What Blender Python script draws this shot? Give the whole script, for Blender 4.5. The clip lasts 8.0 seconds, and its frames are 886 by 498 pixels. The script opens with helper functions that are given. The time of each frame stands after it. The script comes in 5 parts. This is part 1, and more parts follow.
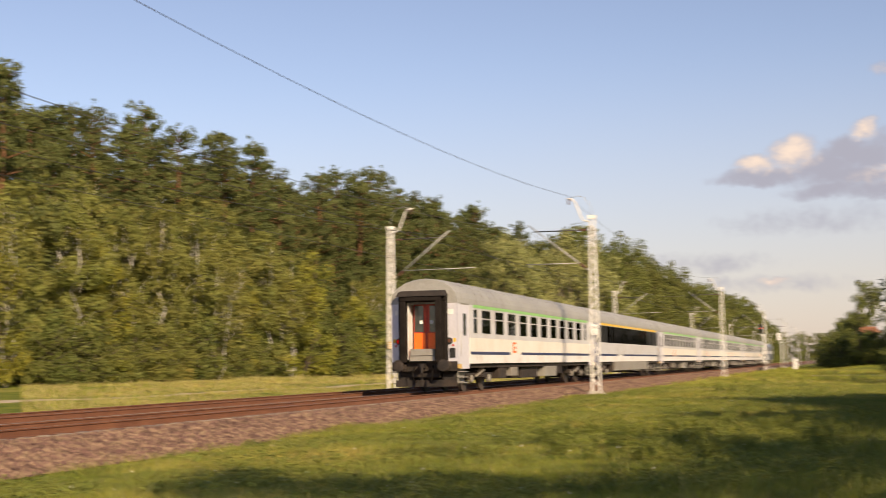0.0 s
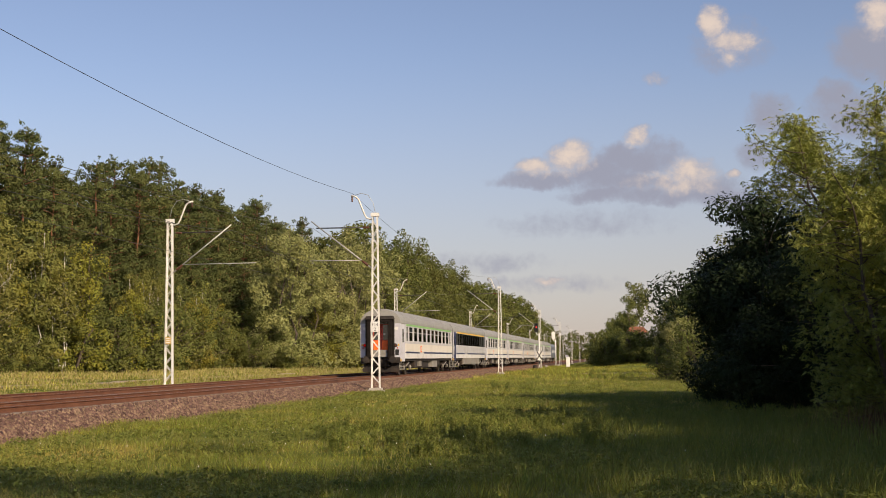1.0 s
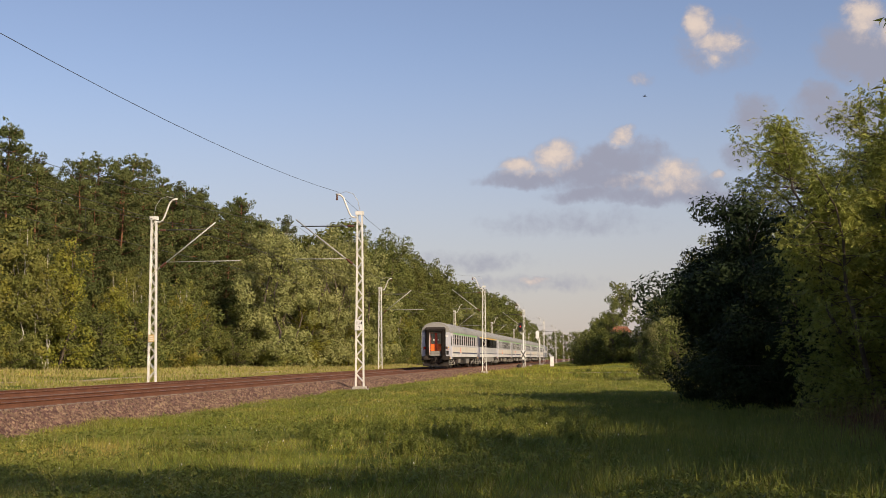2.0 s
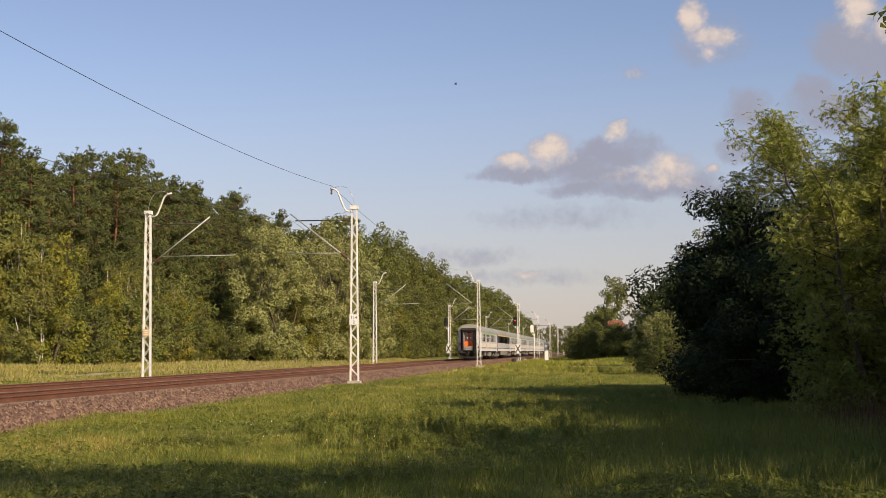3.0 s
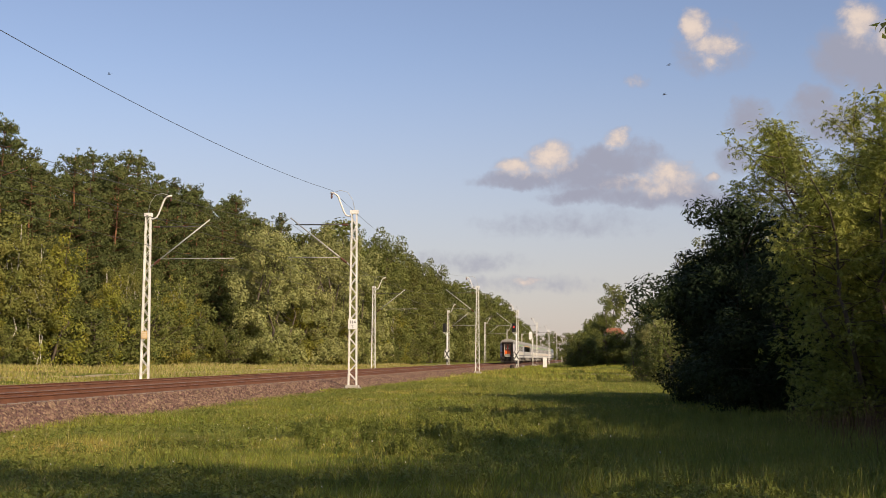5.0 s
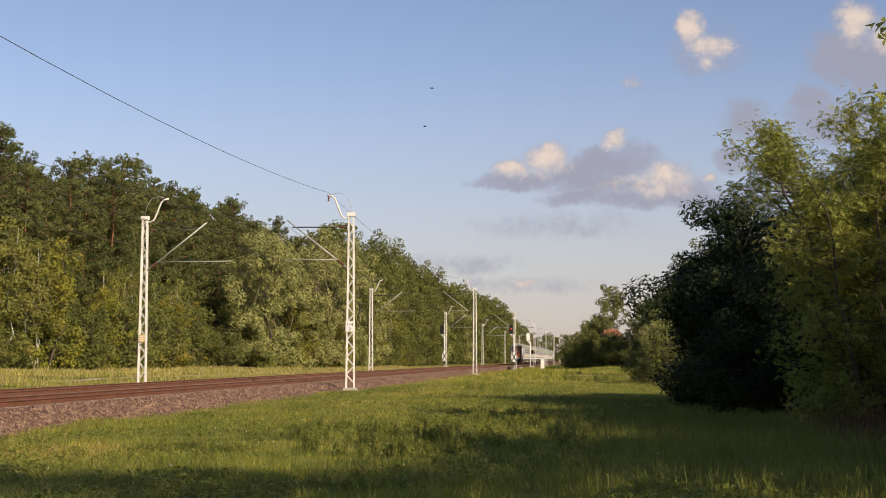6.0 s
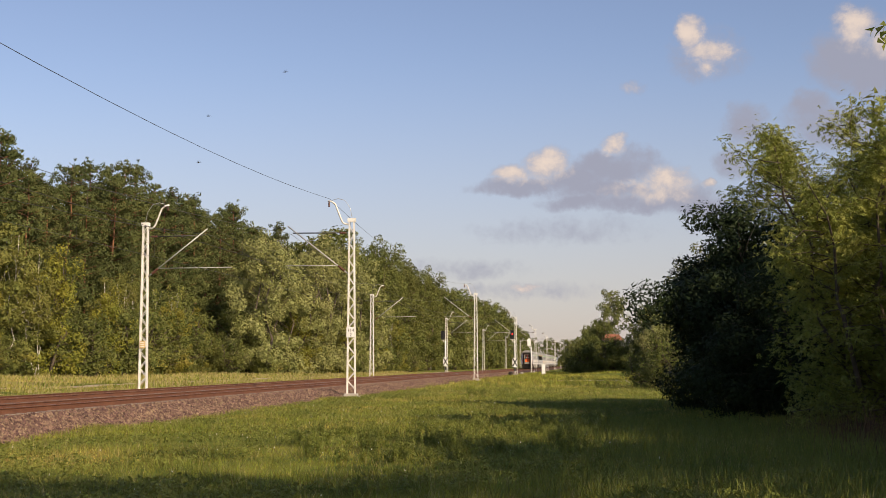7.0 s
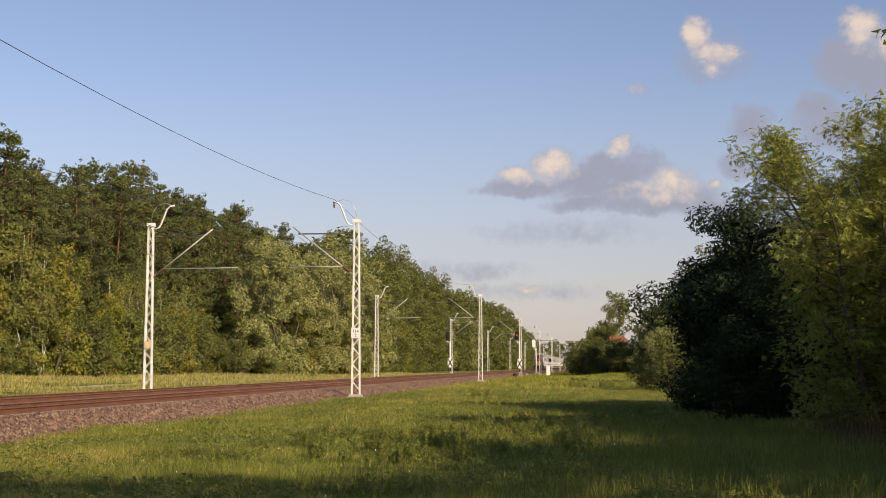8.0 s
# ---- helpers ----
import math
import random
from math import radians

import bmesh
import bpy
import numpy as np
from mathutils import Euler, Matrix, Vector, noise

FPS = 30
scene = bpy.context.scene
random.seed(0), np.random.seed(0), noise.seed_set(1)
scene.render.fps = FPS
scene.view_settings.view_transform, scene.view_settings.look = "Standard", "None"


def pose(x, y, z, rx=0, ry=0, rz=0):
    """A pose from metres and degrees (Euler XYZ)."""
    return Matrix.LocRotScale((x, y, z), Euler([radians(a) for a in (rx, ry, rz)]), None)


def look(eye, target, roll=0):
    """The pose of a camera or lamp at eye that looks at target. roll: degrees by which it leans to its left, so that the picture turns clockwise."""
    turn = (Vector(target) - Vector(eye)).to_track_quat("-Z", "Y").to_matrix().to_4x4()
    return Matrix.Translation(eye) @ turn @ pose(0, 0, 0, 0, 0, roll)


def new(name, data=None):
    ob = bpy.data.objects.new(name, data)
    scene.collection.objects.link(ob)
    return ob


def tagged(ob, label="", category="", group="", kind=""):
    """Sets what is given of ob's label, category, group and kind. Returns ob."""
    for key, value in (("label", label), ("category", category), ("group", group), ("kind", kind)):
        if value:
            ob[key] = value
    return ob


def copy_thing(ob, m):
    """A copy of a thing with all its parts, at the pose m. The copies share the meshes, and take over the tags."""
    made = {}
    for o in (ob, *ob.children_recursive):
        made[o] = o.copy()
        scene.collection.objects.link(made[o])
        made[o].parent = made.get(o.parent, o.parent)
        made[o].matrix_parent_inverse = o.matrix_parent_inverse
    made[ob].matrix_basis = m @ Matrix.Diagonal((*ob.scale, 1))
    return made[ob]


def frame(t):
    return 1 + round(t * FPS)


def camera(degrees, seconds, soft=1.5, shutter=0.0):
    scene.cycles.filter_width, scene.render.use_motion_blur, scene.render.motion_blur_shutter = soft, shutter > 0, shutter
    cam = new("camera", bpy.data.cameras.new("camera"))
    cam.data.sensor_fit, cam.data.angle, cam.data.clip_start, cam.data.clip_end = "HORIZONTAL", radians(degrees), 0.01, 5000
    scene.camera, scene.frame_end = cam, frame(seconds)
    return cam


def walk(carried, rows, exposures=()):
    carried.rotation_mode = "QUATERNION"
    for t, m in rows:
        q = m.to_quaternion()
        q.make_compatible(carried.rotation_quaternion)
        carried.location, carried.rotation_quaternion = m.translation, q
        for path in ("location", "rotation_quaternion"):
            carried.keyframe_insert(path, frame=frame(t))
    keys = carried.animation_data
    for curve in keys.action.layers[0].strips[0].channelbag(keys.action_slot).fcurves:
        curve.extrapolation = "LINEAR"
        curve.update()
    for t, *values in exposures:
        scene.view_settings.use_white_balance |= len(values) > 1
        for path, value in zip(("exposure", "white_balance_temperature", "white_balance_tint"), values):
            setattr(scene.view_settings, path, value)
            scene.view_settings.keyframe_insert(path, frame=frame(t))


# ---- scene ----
# ---------------------------------------------------------------- camera
# World: x to the right of the line, y along the line, z up; the eye stands at the origin.
EYE = 1.52
cam = camera(38.26, 8.0, 0.85, 0.3)
YAW = [
    (0.0, 5.18, 0.90, 17.588), (0.1, 5.09, 0.91, 15.45), (0.2, 4.99, 0.92, 13.42), (0.3, 4.91, 0.94, 11.77),
    (0.4, 4.87, 0.97, 10.48), (0.5, 4.842, 1.00, 9.41), (0.6, 4.84, 0.95, 8.63), (0.7, 4.85, 0.87, 8.15),
    (0.8, 4.87, 0.80, 7.95), (0.9, 4.89, 0.66, 7.85), (1.0, 4.908, 0.542, 7.792), (1.2, 4.93, 0.42, 7.58),
    (1.5, 4.947, 0.288, 7.309), (3.0, 4.593, 0.358, 6.842), (3.5, 4.608, 0.067, 6.736), (4.0, 4.726, -0.203, 6.710),
    (4.5, 4.814, -0.343, 6.779), (6.0, 4.933, -0.047, 6.662), (6.5, 5.095, 0.106, 6.617), (7.0, 5.177, 0.128, 6.705),
    (7.5, 5.252, 0.079, 6.746), (8.0, 5.228, -0.039, 6.912),
]
EXPOSURE = [(0.0, 0.37, 7600, 12), (0.3, 0.30, 7450, 12), (0.6, 0.16, 7150, 11), (1.0, 0.03, 7000, 11), (1.7, 0.01, 6950, 11), (3.0, 0.09, 7000, 11), (8.0, 0.11, 7000, 11)]
walk(cam, [(t, pose(0, 0, EYE, 90 + pitch, roll, yaw)) for t, pitch, roll, yaw in YAW], EXPOSURE)

# ---------------------------------------------------------------- light
SUN_AZ, SUN_EL = 136.0, 27.0        # clockwise from +y, and above the horizon
sun_data = bpy.data.lights.new("sun", "SUN")
sun_data.energy, sun_data.angle, sun_data.color = 5.0, radians(0.55), (1.0, 0.83, 0.62)
sun = new("sun", sun_data)
sv = Vector((math.sin(radians(SUN_AZ)) * math.cos(radians(SUN_EL)), math.cos(radians(SUN_AZ)) * math.cos(radians(SUN_EL)), math.sin(radians(SUN_EL))))
sun.matrix_world = look(sv * 50, (0, 0, 0))


class Nodes:
    """Short hand for node trees."""

    def __init__(self, tree):
        self.t = tree
        tree.nodes.clear()

    def add(self, kind, op=None, **values):
        n = self.t.nodes.new(kind)
        if op:
            n.operation = op
        for k, v in values.items():
            key = k[2:]
            n.inputs[int(key) if key.isdigit() else key.replace("_", " ")].default_value = v
        return n

    def link(self, a, b):
        self.t.links.new(a, b)

    def feed(self, socket, v):
        if isinstance(v, bpy.types.NodeSocket):
            self.link(v, socket)
        else:
            socket.default_value = v

    def math(self, op, a, b=0.0, c=0.0, clamp=False):
        n = self.add("ShaderNodeMath", op)
        n.use_clamp = clamp
        for s, v in zip(n.inputs, (a, b, c)):
            self.feed(s, v)
        return n.outputs[0]

    def mix(self, f, a, b, blend="MIX"):
        n = self.add("ShaderNodeMix")
        n.data_type, n.blend_type = "RGBA", blend
        self.feed(n.inputs[0], f)
        self.feed(n.inputs[6], a if isinstance(a, bpy.types.NodeSocket) else (*a[:3], 1))
        self.feed(n.inputs[7], b if isinstance(b, bpy.types.NodeSocket) else (*b[:3], 1))
        return n.outputs[2]

    def noise(self, scale, detail=4.0, vec=None, rough=0.55, dist=0.0):
        n = self.add("ShaderNodeTexNoise", i_Scale=scale, i_Detail=detail, i_Roughness=rough, i_Distortion=dist)
        if vec is not None:
            self.link(vec, n.inputs["Vector"])
        return n.outputs[0]

    def ramp(self, v, lo, hi, a=0.0, b=1.0):
        n = self.add("ShaderNodeMapRange")
        n.interpolation_type = "SMOOTHSTEP"
        for s, x in zip(n.inputs, (v, lo, hi, a, b)):
            self.feed(s, x)
        return n.outputs[0]


# sky with a few fair-weather clouds
world = bpy.data.worlds.new("sky")
scene.world = world
world.use_nodes = True
N = Nodes(world.node_tree)
sky = N.add("ShaderNodeTexSky")
sky.sky_type, sky.sun_disc, sky.sun_elevation, sky.sun_rotation = "NISHITA", False, radians(SUN_EL), radians(SUN_AZ)
sky.altitude, sky.air_density, sky.dust_density, sky.ozone_density = 100.0, 1.0, 0.6, 3.0
SKY = 0.113
co = N.add("ShaderNodeTexCoord").outputs["Generated"]
xyz = N.add("ShaderNodeSeparateXYZ")
N.link(co, xyz.inputs[0])
fwd = N.math("MAXIMUM", xyz.outputs[1], 0.02)
cu, cv = N.math("DIVIDE", xyz.outputs[0], fwd), N.math("DIVIDE", xyz.outputs[2], fwd)
raw_v = cv
flat = N.add("ShaderNodeCombineXYZ")
N.link(cu, flat.inputs[0]), N.link(cv, flat.inputs[1])
bend = N.add("ShaderNodeTexNoise", i_Scale=30.0, i_Detail=7.0, i_Roughness=0.62)
N.link(flat.outputs[0], bend.inputs["Vector"])
pull = N.add("ShaderNodeSeparateXYZ")
N.link(bend.outputs[1], pull.inputs[0])
billow = N.noise(48.0, 8.0, flat.outputs[0], 0.66, 0.2)
wob = N.noise(9.0, 3.0, flat.outputs[0], 0.5)
# centre, half width, half height, weight (tangents of angles): bright heads, then grey bodies
HEADS = [
    (-0.0354, 0.1576, 0.0208, 0.0135, 1.00), (-0.0635, 0.1509, 0.0162, 0.0077, 0.80), (0.0186, 0.1722, 0.0108, 0.0068, 0.70), (0.0597, 0.1424, 0.0208, 0.0108, 0.75), (0.0349, 0.1406, 0.0135, 0.0045, 0.50),
    (0.0904, 0.1405, 0.0072, 0.0041, 1.00), (0.0444, 0.1338, 0.0271, 0.0063, 0.40), (0.0776, 0.2582, 0.0117, 0.0153, 1.00), (0.0948, 0.2451, 0.0226, 0.0099, 1.00), (0.0928, 0.2321, 0.0072, 0.0072, 0.70),
    (0.2058, 0.2613, 0.0208, 0.0153, 0.90), (0.2203, 0.2506, 0.0181, 0.0135, 0.50), (-0.0521, 0.0596, 0.0108, 0.0036, 0.75), (0.0315, 0.2163, 0.0063, 0.0045, 0.30),
]
BODIES = [
    (0.0160, 0.1356, 0.0509, 0.0097, 0.95), (0.0661, 0.1334, 0.0310, 0.0115, 0.80),
    (-0.0591, 0.1409, 0.0361, 0.0072, 0.90), (-0.0169, 0.1447, 0.0316, 0.0108, 1.00), (0.0184, 0.1534, 0.0384, 0.0144, 0.95), (0.0317, 0.1621, 0.0181, 0.0081, 0.60), (-0.0083, 0.1258, 0.0298, 0.0063, 0.85),
    (0.0355, 0.1251, 0.0406, 0.0081, 0.85), (0.0746, 0.1258, 0.0338, 0.0099, 0.80), (0.0939, 0.1188, 0.0271, 0.0072, 0.50), (0.1945, 0.2336, 0.0280, 0.0248, 0.95), (0.2155, 0.2286, 0.0271, 0.0271, 1.00),
    (0.1703, 0.1989, 0.0162, 0.0126, 0.80), (0.1187, 0.1846, 0.0190, 0.0162, 0.85), (0.1095, 0.1547, 0.0135, 0.0117, 0.70), (0.1868, 0.1831, 0.0361, 0.0181, 0.80), (-0.0596, 0.0574, 0.0338, 0.0041, 0.12),
    (-0.1019, 0.0761, 0.0271, 0.0045, 0.12), (-0.0261, 0.1055, 0.0338, 0.0054, 0.10), (0.0917, 0.2412, 0.0271, 0.0153, 0.40),
]


def blobs(rows):
    total = None
    for u, v, a, b, w in rows:
        du = N.math("DIVIDE", N.math("SUBTRACT", cu, u), a)
        dv = N.math("DIVIDE", N.math("SUBTRACT", cv, v), b)
        d = N.math("ADD", N.math("MULTIPLY", du, du), N.math("MULTIPLY", dv, dv))
        k = N.math("MULTIPLY", N.math("SUBTRACT", 1.0, d), w)
        total = k if total is None else N.math("SMOOTH_MAX", total, k, 0.25)
    return N.math("MAXIMUM", total, -1.6)


cu = N.math("ADD", cu, N.math("MULTIPLY", N.math("SUBTRACT", pull.outputs[0], 0.5), 0.030))
cv = N.math("ADD", cv, N.math("MULTIPLY", N.math("SUBTRACT", pull.outputs[1], 0.5), 0.024))
heads, bodies = blobs(HEADS), blobs(BODIES)
dens = N.math("MAXIMUM", heads, bodies)
puff = N.math("MULTIPLY", N.math("SUBTRACT", billow, 0.50), 5.0)
shape = N.math("ADD", N.math("MULTIPLY", dens, 1.35), N.math("MULTIPLY", puff, 0.5))
front = N.math("GREATER_THAN", xyz.outputs[1], 0.2)
cover = N.math("MULTIPLY", N.ramp(shape, -0.75, 1.15), front)
lit = N.ramp(N.math("ADD", heads, N.math("MULTIPLY", puff, 0.7)), -0.6, 1.6)
lit = N.math("MULTIPLY", lit, N.ramp(wob, 0.25, 0.55, 0.75, 1.0))
cloud_col = N.mix(lit, (0.315, 0.335, 0.44), (0.80, 0.67, 0.58))
scaled = N.add("ShaderNodeVectorMath", "SCALE", i_Scale=SKY)
N.link(sky.outputs[0], scaled.inputs[0])
# thin veil towards the horizon
veil = N.math("MULTIPLY", N.ramp(raw_v, 0.26, 0.0), N.math("MULTIPLY", front, 0.62))
warm = N.mix(1.0, scaled.outputs[0], (1.16, 1.0, 1.04), "MULTIPLY")
hazy = N.mix(veil, warm, (0.425, 0.39, 0.415))
full = N.mix(N.math("MULTIPLY", cover, 0.92), hazy, cloud_col)
bg = N.add("ShaderNodeBackground", i_Strength=1.0)
N.link(full, bg.inputs[0])
N.link(bg.outputs[0], N.add("ShaderNodeOutputWorld").inputs[0])


# ---------------------------------------------------------------- materials
def material(name, colours, rough=0.6, metal=0.0, scale=3.0, fine=40.0, bump=0.0, bump_scale=None, dirt=None, dirt_amount=0.0,
             translucent=0.0, random_amount=0.0, island=False, spec=0.5, dirt_scale=1.2, leafy=1.0):
    """A surface of two colours in noise at two scales, with bump, and dirt in patches."""
    m = bpy.data.materials.new(name)
    m.use_nodes = True
    n = Nodes(m.node_tree)
    obj = n.add("ShaderNodeTexCoord").outputs["Object"]
    big, small = n.noise(scale, 4, obj), n.noise(fine, 5, obj, 0.65)
    f = n.ramp(n.math("ADD", n.math("MULTIPLY", big, 0.6), n.math("MULTIPLY", small, 0.4)), 0.32, 0.68)
    c = n.mix(f, colours[0], colours[1])
    if len(colours) > 2:
        c = n.mix(n.ramp(n.noise(scale * 0.37, 2, obj), 0.5, 0.68), c, colours[2])
    if dirt:
        c = n.mix(n.math("MULTIPLY", n.ramp(n.noise(dirt_scale, 6, obj, 0.7), 0.42, 0.72), dirt_amount), c, dirt)
    if random_amount:
        rnd = n.add("ShaderNodeObjectInfo").outputs["Random"]
        if island:
            leaf = n.add("ShaderNodeNewGeometry").outputs["Random Per Island"]
            rnd = n.math("ADD", n.math("MULTIPLY", rnd, 1.0 - leafy), n.math("MULTIPLY", leaf, leafy))
        hsv = n.add("ShaderNodeHueSaturation")
        n.link(n.math("MULTIPLY_ADD", rnd, random_amount, 1.0 - random_amount / 2), hsv.inputs["Value"])
        n.link(n.math("MULTIPLY_ADD", rnd, random_amount * 0.06, 0.5 - random_amount * 0.03), hsv.inputs["Hue"])
        n.link(c, hsv.inputs["Color"])
        c = hsv.outputs[0]
    p = n.add("ShaderNodeBsdfPrincipled", i_Roughness=rough, i_Metallic=metal)
    p.inputs["Specular IOR Level"].default_value = spec
    n.link(c, p.inputs["Base Color"])
    if bump:
        b = n.add("ShaderNodeBump", i_Strength=bump, i_Distance=0.05)
        n.link(n.noise(bump_scale or fine, 5, obj, 0.6), b.inputs["Height"])
        n.link(b.outputs[0], p.inputs["Normal"])
    out = n.add("ShaderNodeOutputMaterial")
    if translucent:
        t = n.add("ShaderNodeBsdfTranslucent")
        n.link(c, t.inputs[0])
        mixer = n.add("ShaderNodeMixShader", i_0=translucent)
        n.link(p.outputs[0], mixer.inputs[1]), n.link(t.outputs[0], mixer.inputs[2])
        n.link(mixer.outputs[0], out.inputs[0])
    else:
        n.link(p.outputs[0], out.inputs[0])
    return m


def glowing(name, colour, strength):
    m = bpy.data.materials.new(name)
    m.use_nodes = True
    n = Nodes(m.node_tree)
    e = n.add("ShaderNodeEmission", i_Strength=strength)
    e.inputs[0].default_value = (*colour, 1)
    n.link(e.outputs[0], n.add("ShaderNodeOutputMaterial").inputs[0])
    return m


